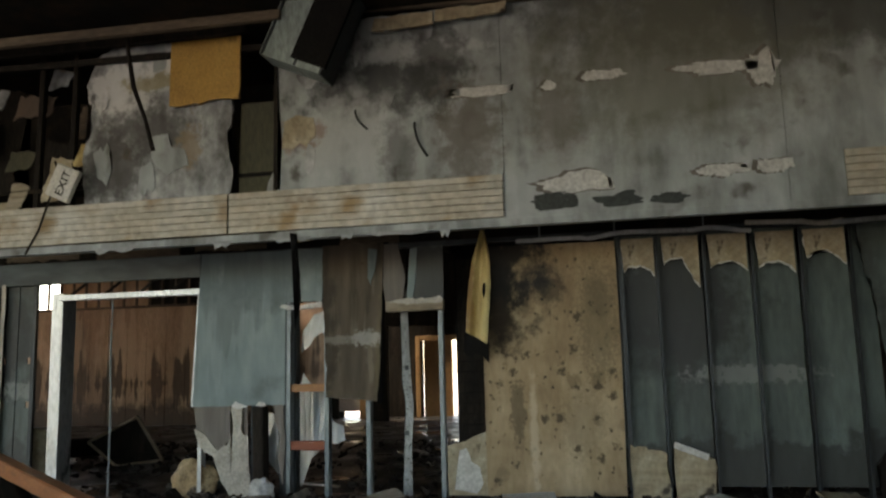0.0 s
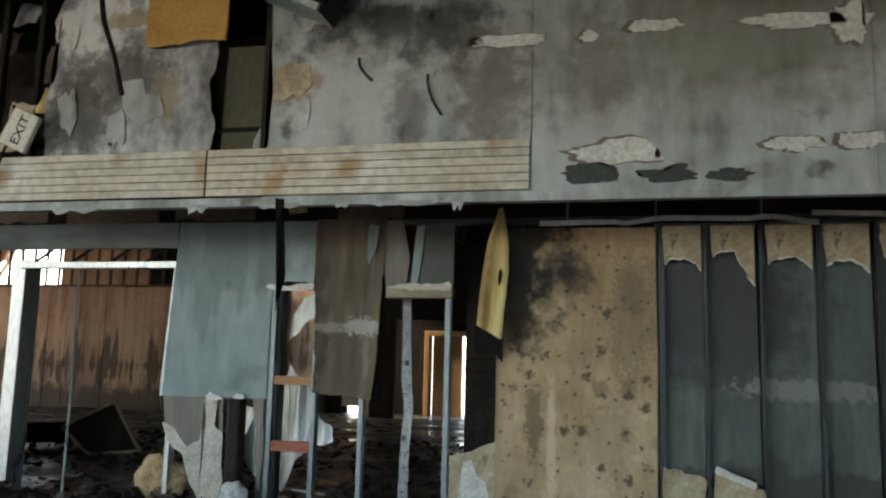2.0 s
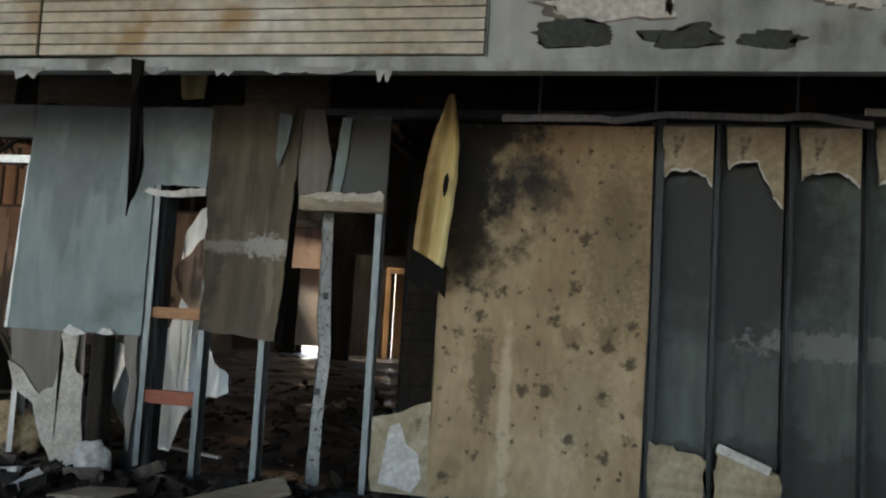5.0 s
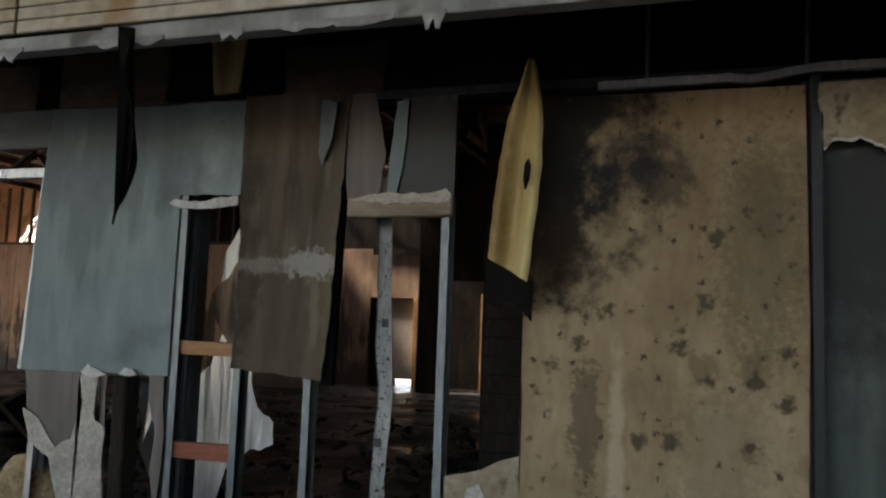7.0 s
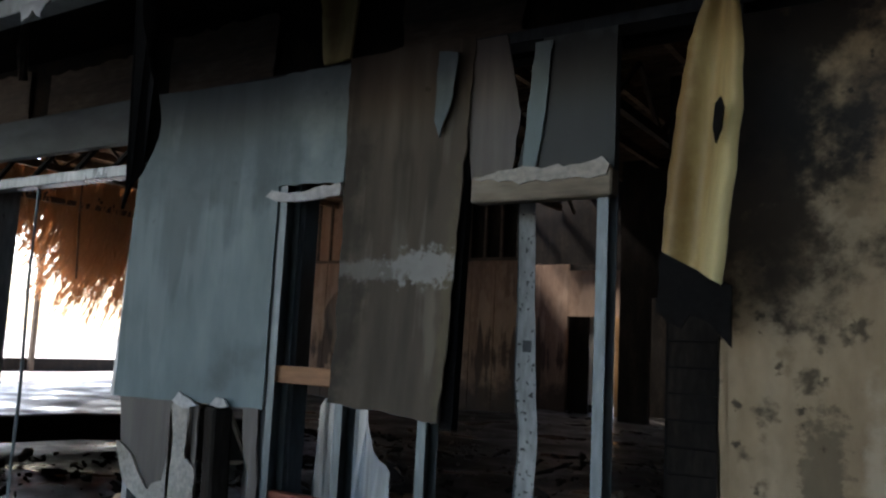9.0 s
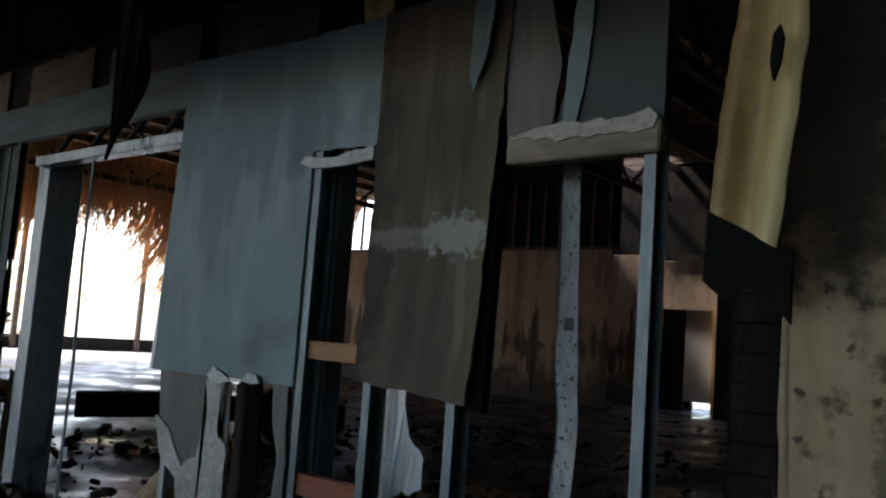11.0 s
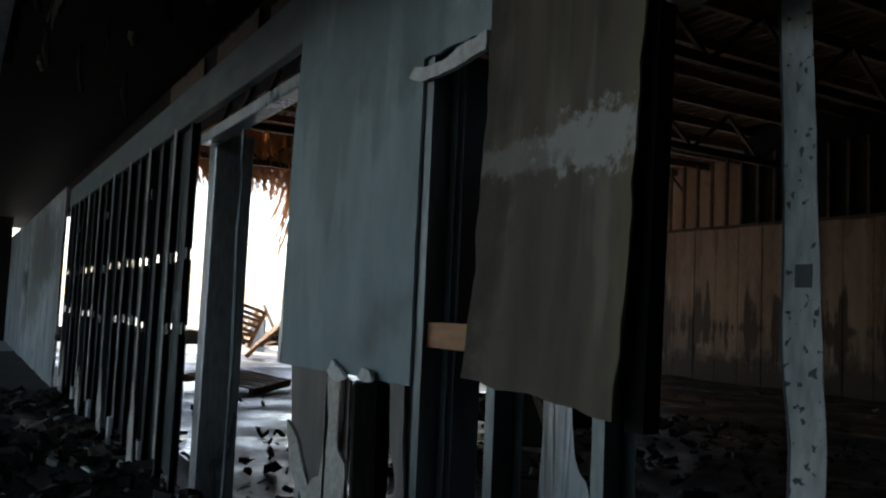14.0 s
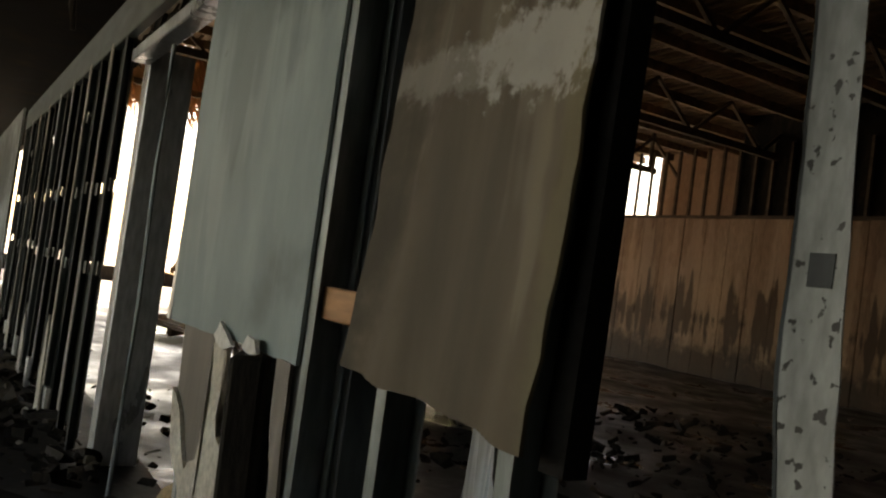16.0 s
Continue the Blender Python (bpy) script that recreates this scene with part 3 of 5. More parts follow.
for k, (x, z, a, b, m) in enumerate(FLAKES):
    shape = []
    for i in range(44):
        th = 2 * math.pi * i / 44
        w = 1 + 0.5 * noise.noise((math.cos(th) * 1.6 + k * 3.1, math.sin(th) * 1.6, k)) + 0.35 * noise.noise((math.cos(th) * 6 + k, math.sin(th) * 6, k + 20))
        shape.append((w * math.cos(th), w * math.sin(th)))
    if m is M_PLASTER:
        part("flake_rim", plate([(x - 0.03 + a * 1.1 * u, z + b * 1.16 * v, 0.0) for u, v in shape], 7.3755, 0.004, 0.01, 0.03), M_BROWN, facade)
    part("flake", plate([(x + a * u, z + b * v, 0.0) for u, v in shape], 7.373, 0.006, 0.01, 0.03), m, facade, "patch where the paint has peeled")
part("flake", plate([(-3.1, 3.46), (-3.08, 3.72), (-2.95, 3.78), (-2.78, 3.74), (-2.76, 3.56), (-2.84, 3.45), (-2.92, 3.5), (-3.0, 3.44)], 7.37, 0.008, 0.03), M_TANBIT, facade, "brown torn facing paper")
rnd_peel = random.Random(5)
for k in range(20):
    x, z = rnd_peel.uniform(-5.1, -1.4), rnd_peel.uniform(3.15, 4.6)
    a, b = rnd_peel.uniform(0.05, 0.2), rnd_peel.uniform(0.05, 0.22)
    if -3.75 < x < -3.0:
        continue
    ring = []
    for i in range(16):
        th = 2 * math.pi * i / 16
        w = 1 + 0.8 * noise.noise((math.cos(th) * 1.6 + k * 3.1, math.sin(th) * 1.6, k + 40))
        ring.append((x + a * w * math.cos(th), z + b * w * math.sin(th), 0.0))
    part("flake", plate(ring, 7.3715 - 0.0004 * k, 0.004, 0.01, 0.04), (M_FACADE_PALE, M_FACADE, M_FACADE)[k % 3], facade)
# drooping paint curls
for x, z, l in ((-2.3, 3.62, 0.2), (-1.72, 3.45, 0.34)):
    part("curl", tube([(x + 0.12 * v * v - 0.05, 7.36 - 0.02 * math.sin(3 * v), z - l * v + 0.15) for v in [i / 6 for i in range(7)]], 0.012), M_SOOTPATCH, facade)


def siding(x0, x1, stain=""):
    panel = empty("siding_panel", (x0, 7.36, 2.64), stain or "cream grooved siding panel, rust-stained", "siding", "siding panels")
    part("backing", box(x0, x1, 7.358, 7.372, 2.64, 3.04), M_OLIVE, panel)
    for i in range(6):
        z = 2.64 + i * 0.0667
        part("plank", box(x0, x1, 7.345, 7.36, z + 0.003, z + 0.0635, 0.004), M_LOUVRE, panel)
    return panel


siding(-3.645, -0.95)
siding(-6.9, -3.66, "dirty cream grooved siding panel, smoke-greyed")
siding(1.95, 2.62, "short cream grooved siding panel")
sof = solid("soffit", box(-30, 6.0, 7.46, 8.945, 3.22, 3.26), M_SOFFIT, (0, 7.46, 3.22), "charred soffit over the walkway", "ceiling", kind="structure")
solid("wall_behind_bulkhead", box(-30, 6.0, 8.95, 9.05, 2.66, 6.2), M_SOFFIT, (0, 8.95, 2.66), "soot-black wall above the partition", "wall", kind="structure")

# ---------- the partition wall ----------
YF, YB = 8.68, 8.78
part_wall = empty("wall_partition", (-3, 8.73, 0), "burnt-out steel stud partition wall", "wall", kind="structure")
top = box(-13.5, 3.4, YF - 0.01, YB + 0.01, 2.62, 2.67)
part("top_track", top, M_STEELDARK, part_wall)
part("bottom_track", box(-4.6, 3.0, YF - 0.005, YB + 0.005, -0.07, -0.03), M_STEELDARK, part_wall)
for i, (x, z0, z1, m) in enumerate([(-3.59, -0.05, 2.62, M_STEEL), (-3.15, -0.05, 2.62, M_STEEL), (-2.68, -0.05, 2.62, M_STEEL), (-1.87, -0.05, 2.62, M_STEEL), (-4.64, 0.0, 2.3, M_HEADER),
                                    (-4.0, -0.05, 0.95, M_STEELDARK), (-1.36, -0.05, 2.62, M_STEELDARK), (0.045, -0.05, 2.62, M_STEELDARK)]):
    part("stud", stud_mesh(bmesh.new(), x, YF, YB, z0, z1, 0.045, ()), m, part_wall)
for x in (0.42, 0.88, 1.34, 1.80, 2.26):
    part("stud", stud_mesh(bmesh.new(), x, YF, YB, -0.05, 2.6, 0.026, (1.2,)), M_STEELDARK, part_wall)
part("filler", box(-3.67, -3.593, 8.680, 8.785, -0.05, 2.6), M_STEELDARK, part_wall)
part("stud", box(-3.64, -3.52, 8.79, 8.90, -0.05, 2.1, 0.004), M_STEELDARK, part_wall)
# the bent pale post in the doorway
post = empty("bent_post", (-2.270, 8.72, -0.05), "pitted pale steel post, buckled, standing in a doorway", "post")
part("web", curtain([(1.97, -2.345, -2.265), (1.5, -2.345, -2.260), (1.15, -2.340, -2.240), (0.95, -2.310, -2.220), (0.8, -2.305, -2.220), (0.4, -2.330, -2.240), (-0.06, -2.340, -2.240)], lambda u, v: 8.92 + 0.02 * math.sin(6 * v), 0.003, 3, 30, 0.006), M_STEELPALE, post)
part("flange", curtain([(1.97, -2.353, -2.345), (1.15, -2.348, -2.340), (0.95, -2.318, -2.310), (0.8, -2.313, -2.305), (-0.06, -2.348, -2.340)], lambda u, v: 8.92 + 0.02 * math.sin(6 * v), 0.07, 2, 30, 0.006), M_STEELDARK, post)
for z in (0.62, 1.32):
    front = 8.92 + 0.02 * math.sin(6 * (1.97 - z) / 2.03)
    part("knockout", box(-2.312, -2.270, front - 0.003, front + 0.002, z - 0.026, z + 0.026), M_STEELDARK, post, "dark punched hole")

# boards on the wall
grey = empty("grey_board", (-4.6, 8.62, 0.95), "grey-green wall board, soot-stained, torn along its foot", "wall board")
part("board", curtain([(2.66, -4.58, -3.60), (2.2, -4.60, -3.60), (1.5, -4.63, -3.60), (0.95, -4.66, -3.60)], lambda u, v: 8.665 - 0.075 * (1 - u) ** 2 - 0.02 * math.sin(3 * v) * (1 - u), 0.012, 14, 30, 0.006, 0.012), M_GREY, grey)
# pale strip added to stand for the light catching the stud's edge
part("edge_strip", bar((-4.612, 8.60, 2.2), (-4.67, 8.585, 0.95), 0.014, 0.02), M_HEADER, grey, "pale metal strip drawn for the lit stud edge")
part("joint_strip", curtain([(2.66, -3.598, -3.15), (2.3, -3.598, -3.16), (2.07, -3.598, -3.17)], lambda u, v: 8.66, 0.012, 8, 12, 0.005, 0.012), M_GREY, grey, "board over the window gap")
part("lip", plate([(-3.66, 2.02), (-3.62, 2.05), (-3.4, 2.03), (-3.17, 2.06), (-3.17, 2.0), (-3.35, 1.985), (-3.58, 1.99)], 8.64, 0.02, 0.014, 0.03), M_PLASTER, grey, "torn pale paper edge")
solid("wall_band", box(-13.5, -4.6, 8.6, 8.66, 2.40, 2.66, 0.006), M_FASCIA, (-9, 8.6, 2.4), "grey-green fascia band above the opening", "fascia", kind="structure")
beige = empty("torn_board_remnant", (-4.3, 8.62, 0), "torn beige gypsum remnant with a notch burnt out", "wall board")
part("skin", plate([(-4.68, 0.97, 0), (-4.64, 0.7), (-4.52, 0.58), (-4.40, 0.46), (-4.32, 0.48), (-4.24, 0.58), (-4.2, 0.77), (-4.22, 0.97, 0)], 8.645, 0.01, 0.025), M_BROWN, beige, "scorched brown facing paper")
part("core", plate([(-4.66, 0.70), (-4.56, 0.66), (-4.48, 0.58), (-4.37, 0.47), (-4.26, 0.53), (-4.19, 0.77), (-4.23, 0.92), (-4.17, 0.98), (-4.09, 0.95), (-4.08, 0.83), (-4.10, 0.68), (-4.02, 0.62), (-3.99, 0.12), (-4.02, -0.04), (-4.22, -0.04), (-4.36, 0.22), (-4.42, 0.4), (-4.58, 0.5)], 8.63, 0.014, 0.022), M_BEIGE, beige)
part("skin", plate([(-4.17, 0.95), (-4.03, 0.93), (-4.02, 0.62), (-4.08, 0.42), (-4.12, 0.25), (-4.16, 0.6)], 8.66, 0.01, 0.025, lean=lambda x, z: -0.25 * (x + 4.1)), M_BROWN, beige)
part("skin", plate([(-3.73, 0.95), (-3.62, 0.95), (-3.60, 0.5), (-3.63, 0.1), (-3.68, 0.4), (-3.66, 0.62), (-3.72, 0.8)], 8.66, 0.01, 0.02), M_BROWN, beige)

part("lip", plate([(-4.22, 0.95), (-4.17, 1.0), (-4.09, 0.97), (-4.02, 0.94), (-4.08, 0.925), (-4.18, 0.93)], 8.622, 0.012, 0.014, 0.03), M_PLASTER, beige)
part("lip", plate([(-3.93, 0.95), (-3.89, 0.99), (-3.83, 0.985), (-3.80, 0.95), (-3.86, 0.935)], 8.622, 0.012, 0.012, 0.03), M_PLASTER, beige)
part("post_stub", bar((-3.87, 8.66, -0.05), (-3.88, 8.64, 0.94), 0.17, 0.10, bevel=0.012), M_CHAR, beige, "charred stub of a post")

brown = empty("hanging_brown_sheet", (-2.8, 8.6, 1.0), "scorched grey-brown sheet hanging loose, curling outward", "wall board")
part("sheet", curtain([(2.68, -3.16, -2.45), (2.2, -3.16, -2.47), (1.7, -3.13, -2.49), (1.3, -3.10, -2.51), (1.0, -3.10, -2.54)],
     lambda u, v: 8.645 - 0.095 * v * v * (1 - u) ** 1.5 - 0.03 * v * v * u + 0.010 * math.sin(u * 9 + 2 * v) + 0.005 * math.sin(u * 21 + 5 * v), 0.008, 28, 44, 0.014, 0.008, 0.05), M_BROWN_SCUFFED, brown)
part("flap", plate([(-2.62, 2.62), (-2.52, 2.6), (-2.54, 2.4), (-2.6, 2.22), (-2.63, 2.3)], 8.615, 0.008, 0.01), M_GREY, brown, "pale lifted flap")
# narrow black strip following the sheet's right edge
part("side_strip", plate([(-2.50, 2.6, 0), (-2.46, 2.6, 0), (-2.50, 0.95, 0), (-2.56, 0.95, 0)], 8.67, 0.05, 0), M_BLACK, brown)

over = empty("door_head_boards", (-2.2, 8.66, 2.1), "torn grey boards above a doorway", "wall board")
part("board", plate([(-2.50, 2.66, 0), (-2.30, 2.66, 0), (-2.22, 2.3), (-2.25, 2.06), (-2.45, 2.03)], 8.66, 0.01, 0.015), M_BROWN, over)
part("board", plate([(-2.13, 2.64, 0), (-1.80, 2.64, 0), (-1.80, 2.02, 0), (-2.24, 2.02), (-2.2, 2.2), (-2.14, 2.2), (-2.1, 2.4)], 8.67, 0.01, 0.015), M_TEALSHEET, over)
part("strip", plate([(-2.16, 2.6), (-2.08, 2.6), (-2.1, 2.3), (-2.14, 2.06), (-2.2, 2.06)], 8.655, 0.01, 0.012), M_GREY, over)
part("lintel", box(-2.44, -1.80, 8.64, 8.72, 1.92, 2.035, 0.008), M_TIMBER, over, "weathered timber lintel")
part("lip", plate([(-2.42, 2.02), (-2.3, 2.05), (-2.0, 2.045), (-1.84, 2.075), (-1.805, 2.04), (-1.82, 2.0), (-2.2, 1.985)], 8.63, 0.015, 0.02, 0.03), M_BEIGE, over)
solid("window_rail", box(-3.565, -3.16, 8.70, 8.75, 1.085, 1.17, 0.004), M_ORANGE, (-3.36, 8.7, 1.085), "orange timber rail between steel studs", "rail")
solid("lower_rail", box(-3.565, -3.16, 8.70, 8.75, 0.46, 0.56, 0.004), M_RED, (-3.36, 8.7, 0.46), "red-brown timber rail between steel studs", "rail")

yel = empty("hanging_yellow_sheet", (-1.45, 8.4, 1.55), "yellow curled sheet hanging from the soffit, burnt black at its foot", "sheet")
part("sheet", curtain([(2.72, -1.345, -1.31), (2.6, -1.38, -1.285), (2.4, -1.44, -1.25), (2.15, -1.48, -1.245), (1.9, -1.51, -1.265), (1.6, -1.53, -1.29)], lambda u, v: 8.45 - 0.14 * u * v - 0.045 * math.sin(u * 8.5 + 0.5) * (0.35 + 0.65 * v), 0.006, 26, 34, 0.008, 0.0, 0.13), M_YELLOW, yel)
part("hem", plate([(-1.545, 1.68), (-1.30, 1.55), (-1.30, 1.34), (-1.37, 1.42), (-1.44, 1.45), (-1.47, 1.40), (-1.56, 1.46)], 8.47, 0.01, 0.02), M_BLACK, yel, "burnt black lower edge")
part("wire", tube([(-1.37, 8.36, 2.72), (-1.36, 8.4, 3.0), (-1.36, 8.4, 3.24)], 0.01), M_CHAR, yel)
part("tear", plate([(-1.318, 2.13, 0.0), (-1.30, 2.155, 0), (-1.29, 2.12, 0), (-1.297, 2.05, 0), (-1.315, 2.0, 0), (-1.325, 2.05, 0)], 8.30, 0.02, 0.012, 0.02), M_BLACK, yel)

tan = solid("tan_board", plate([(-1.385, 0.0), (-1.385, 2.57, 0), (0.015, 2.56, 0.0), (0.025, 1.4, 0.004), (0.01, 0.0)], 8.655, 0.015, 0.01), M_TAN, (-1.385, 8.655, 0), "tan gypsum board with mould spots, soot and painted shade at the top", "wall board")
corner = empty("corner_remnant", (-1.6, 8.68, 0), "low grey board remnant with a white peeled patch", "wall board")
part("board", plate([(-1.80, 0.0), (-1.80, 0.5), (-1.6, 0.55), (-1.45, 0.62), (-1.385, 0.64, 0), (-1.385, 0.0, 0)], 8.67, 0.015, 0.015), M_TANBIT, corner)
part("patch", plate([(-1.73, 0.06), (-1.69, 0.28), (-1.67, 0.45), (-1.60, 0.48), (-1.55, 0.34), (-1.46, 0.28), (-1.43, 0.12), (-1.5, 0.02)], 8.660, 0.006, 0.015, 0.05), M_PLASTER, corner)
slats = empty("slatted_board", (-1.6, 9.4, 0), "charred slatted board inside the doorway", "board")
for k in range(22):
    part("slat", bar((-1.80, 9.4 + 0.006 * (k % 3), 0.02 + 0.118 * k), (-1.40, 9.4, 0.02 + 0.118 * k + 0.008 * math.sin(k * 2.3)), 0.018, 0.108), M_CHAR, slats)
part("backing", box(-1.82, -1.38, 9.42, 9.44, -0.05, 2.64), M_BLACK, slats)

# right-hand bays
bay = empty("bay_lining", (1.2, 8.79, 0), "soot-streaked teal lining boards between studs", "wall board")
for x0, x1 in ((0.07, 0.84), (0.93, 1.76), (1.85, 2.42)):
    part("panel", plate([(x0 - 0.06, 0.08, 0.005), (x0 - 0.06, 2.62, 0), (x1 + 0.06, 2.62, 0), (x1 + 0.06, 0.08, 0.005)], 8.79, 0.012, 0.004), M_TEALSHEET, bay)

bits = [((0.08, 0.4), (2.24, 2.18), 0), ((0.48, 0.84), (2.30, 2.05), 1), ((0.93, 1.30), (2.24, 2.2), 2), ((1.39, 1.75), (2.22, 2.16), 3), ((1.84, 2.22), (2.3, 2.22), 4)]
for (xa, xb), (za, zb), k in bits:
    mid = (xa + xb) / 2
    scrap = empty("gypsum_remnant", (mid, 8.66, 2.57), "torn tan gypsum scrap below the top track", "wall board", "gypsum scraps")
    low = [(xb, zb), (mid + 0.12, zb + 0.07), (mid + 0.02, max(za, zb) + 0.06), (mid - 0.1, za + 0.05), (xa + 0.02, za)]
    part("paper", plate([(xa, 2.57, 0), (xb, 2.57, 0)] + low, 8.655, 0.008, 0.016, 0.025, seed=k * 2.7), M_TANBIT, scrap)
    part("torn_edge", plate([(xa, 2.5, 0), (xb - 0.01, 2.5, 0)] + [(a, b - 0.016) for a, b in low], 8.664, 0.006, 0.02, 0.025, seed=k * 1.7), M_PLASTER, scrap, "white torn gypsum edge")
for xa, xb, z in ((0.06, 0.42, 0.5), (0.47, 0.86, 0.46)):
    solid("gypsum_remnant", plate([(xa, -0.05), (xa, z), (xa + 0.15, z - 0.02), (xb, z - 0.1), (xb, -0.05)], 8.66, 0.013, 0.03, 0.03, seed=xa * 9), M_TANBIT, (xa, 8.66, 0), "scorched tan gypsum scrap standing on the floor", "wall board", "gypsum scraps")
part("ledge", bar((0.48, 8.64, 0.50), (0.80, 8.62, 0.38), 0.05, 0.06, bevel=0.006), M_PLASTER, bay, "white broken ledge")
for k, (xa, xb, za, zb) in enumerate(((-1.0, 0.3, 2.60, 2.615), (0.25, 1.35, 2.63, 2.60), (1.3, 2.2, 2.66, 2.625), (2.1, 3.2, 2.61, 2.65))):
    run = [(xa + (xb - xa) * i / 12, za + (zb - za) * i / 12 + 0.022 * math.sin(0.75 * i + k * 2) * (i > 6)) for i in range(13)]
    bm = plate([(a, b + 0.022) for a, b in run] + [(a, b - 0.02) for a, b in run[::-1]], 8.60 - 0.012 * k, 0.03, 0.006, 0.05)
    solid("track_lip", bm, M_HEADER if k != 2 else M_BEIGE, (xa, 8.6, 2.6), "pale bent metal lip along the wall head", "metal strip", "lips along the wall head")
for x in (-0.75, 0.02, 0.9):
    solid("hanger_rod", tube([(x, 8.62, 2.62), (x + 0.01, 8.6, 3.24)], 0.01), M_STEEL, (x, 8.55, 2.6), "short steel hanger rod under the soffit", "rod", "hanger rods")
ragged = empty("ragged_end_board", (2.45, 8.6, 0), "ragged grey board at the end of the wall", "wall board")
part("board", plate([(2.32, 2.6, 0), (2.62, 2.6, 0), (2.6, 2.2), (2.55, 1.5), (2.5, 1.3), (2.42, 1.9), (2.36, 2.2)], 8.64, 0.015, 0.05, 0.04), M_TEALSHEET, ragged)
part("board", plate([(2.6, 2.6, 0), (2.85, 2.62, 0), (2.84, 1.05), (2.62, 1.0), (2.56, 1.6), (2.62, 2.1)], 8.60, 0.015, 0.03), M_TANBIT, ragged)
part("post", bar((2.9, 8.6, -0.05), (2.86, 8.6, 2.6), 0.08, 0.08, bevel=0.008), M_WOODRED, ragged)
part("skirt", plate([(2.35, 0), (2.3, 0.3), (2.45, 0.5), (2.7, 0.4), (2.8, 0)], 8.62, 0.012, 0.04), M_CHAR, ragged)
solid("wall_end", box(2.95, 6.0, 8.7, 8.8, -0.1, 2.7), M_SOFFIT, (4, 8.7, 0), "black sooty wall", "wall", kind="structure")

# the wide opening and the bare studs beyond it
door = empty("opening_frame", (-5.5, 8.62, 0), "white metal frame of a wide opening", "door frame")
part("header", box(-6.42, -4.60, 8.60, 8.70, 2.20, 2.27, 0.006), M_HEADER, door)
part("jamb", box(-6.57, -6.42, 8.70, 8.95, -0.06, 2.30, 0.006), M_HEADER, door)
for x in (-6.3, -5.85, -5.4, -5.0):
    part("brace", bar((x, 8.68, 2.27), (x + 0.22, 8.68, 2.42), 0.025), M_CHAR, door)
solid("conduit", tube([(-5.75, 8.68, 2.24), (-5.76, 8.68, 1.6), (-5.74, 8.69, 0.9), (-5.74, 8.68, -0.05)], 0.012), M_STEEL, (-5.75, 8.6, 0.75), "thin burnt conduit standing in the opening", "conduit")
solid("charred_strip", plate([(-2.985, 2.60, 0), (-2.93, 2.60, 0), (-2.91, 2.3), (-2.885, 2.2), (-2.91, 2.1), (-2.915, 1.95), (-2.935, 1.69), (-2.95, 1.9), (-2.955, 2.1), (-2.98, 2.2), (-2.965, 2.4)], 7.325, 0.012, 0.010, 0.04, lean=lambda x, z: 0.05 * math.sin(z * 8 + x * 20)), M_BLACK, (-2.93, 7.325, 1.7), "charred tapering strip hanging from the bulkhead edge", "debris")
for i in range(16):
    x = -6.75 - 0.44 * i
    s = empty("steel_stud", (x, 8.6, -0.05), "bare blackened steel stud with punched holes", "stud", "row of bare studs")
    # every fourth stud gets paler steel, as if its flange were lit
    m = M_STEEL if i % 4 == 3 else M_STEELDARK
    holes = ((1.02, 1.52), (1.0, 1.5), (1.52,), (0.98, 1.49, 2.05), (1.02,))[i % 5]
    bm, cuts = bmesh.new(), sorted({-0.05, 2.45, *[h - 0.04 for h in holes], *[h + 0.04 for h in holes]})
    for a, b in zip(cuts, cuts[1:]):
        if any(abs((a + b) / 2 - h) < 0.01 for h in holes):
            box(x - 0.002, x + 0.002, 8.612, 8.622, a, b, bm=bm), box(x - 0.002, x + 0.002, 8.64, 8.65, a, b, bm=bm)
        else:
            box(x - 0.002, x + 0.002, 8.612, 8.65, a, b, bm=bm)
    part("web", bm, m, s)
    part("flange", box(x - 0.002, x + 0.045, 8.608, 8.612, -0.05, 2.45), m, s)
    part("flange", box(x - 0.002, x + 0.045, 8.65, 8.654, -0.05, 2.45), m, s)
    # pale strips put the light on the flanges into colour
    if i % 4 in (1, 3):
        part("edge_strip", plate([(x + 0.0, 0.1), (x + 0.01, 2.42), (x + 0.062, 2.42), (x + 0.055, 0.1)], 8.596, 0.01, 0.012, 0.06, seed=i * 1.9), (M_BEIGE, M_HEADER)[i % 8 > 3], s, "pale strip drawn for the lit flange of the stud")
    if i % 3 == 2:
        part("foot", box(x - 0.02, x + 0.06, 8.56, 8.60, -0.08, 0.16, 0.008), M_PLASTER, s, "white lump at the foot")
for k in range(9):
    x1 = -6.72 - 0.78 * k
    lining = empty("ribbed_lining", (x1, 8.68, 0), "dark sooty ribbed lining sheet behind the studs", "wall board", "ribbed linings")
    for i in range(6):
        xa = x1 - 0.13 * i
        holes = ((0.02, 0.97), (1.04, 1.48), (1.55, 2.45)) if (i + k) % 3 == 0 else ((0.02, 2.45),)
        for za, zb in holes:
            part("rib", plate([(xa - 0.155, za), (xa - 0.155, zb, 0), (xa, zb), (xa, za)], 8.658 + 0.012 * (i % 2), 0.008, 0.004 + 0.008 * (i % 3 == 1), 0.2, seed=i + k), M_TEALSHEET, lining)
    if k % 2:
        solid("gypsum_remnant", plate([(x1 - 0.3, -0.05), (x1 - 0.28, 0.3), (x1 - 0.2, 0.55 + 0.1 * math.sin(k)), (x1 - 0.12, 0.3), (x1 - 0.05, -0.05)], 8.53, 0.012, 0.05, 0.04, seed=k * 3.1), M_BEIGE, (x1, 8.53, 0), "pale torn gypsum scrap at the foot of the studs", "wall board", "gypsum scraps")
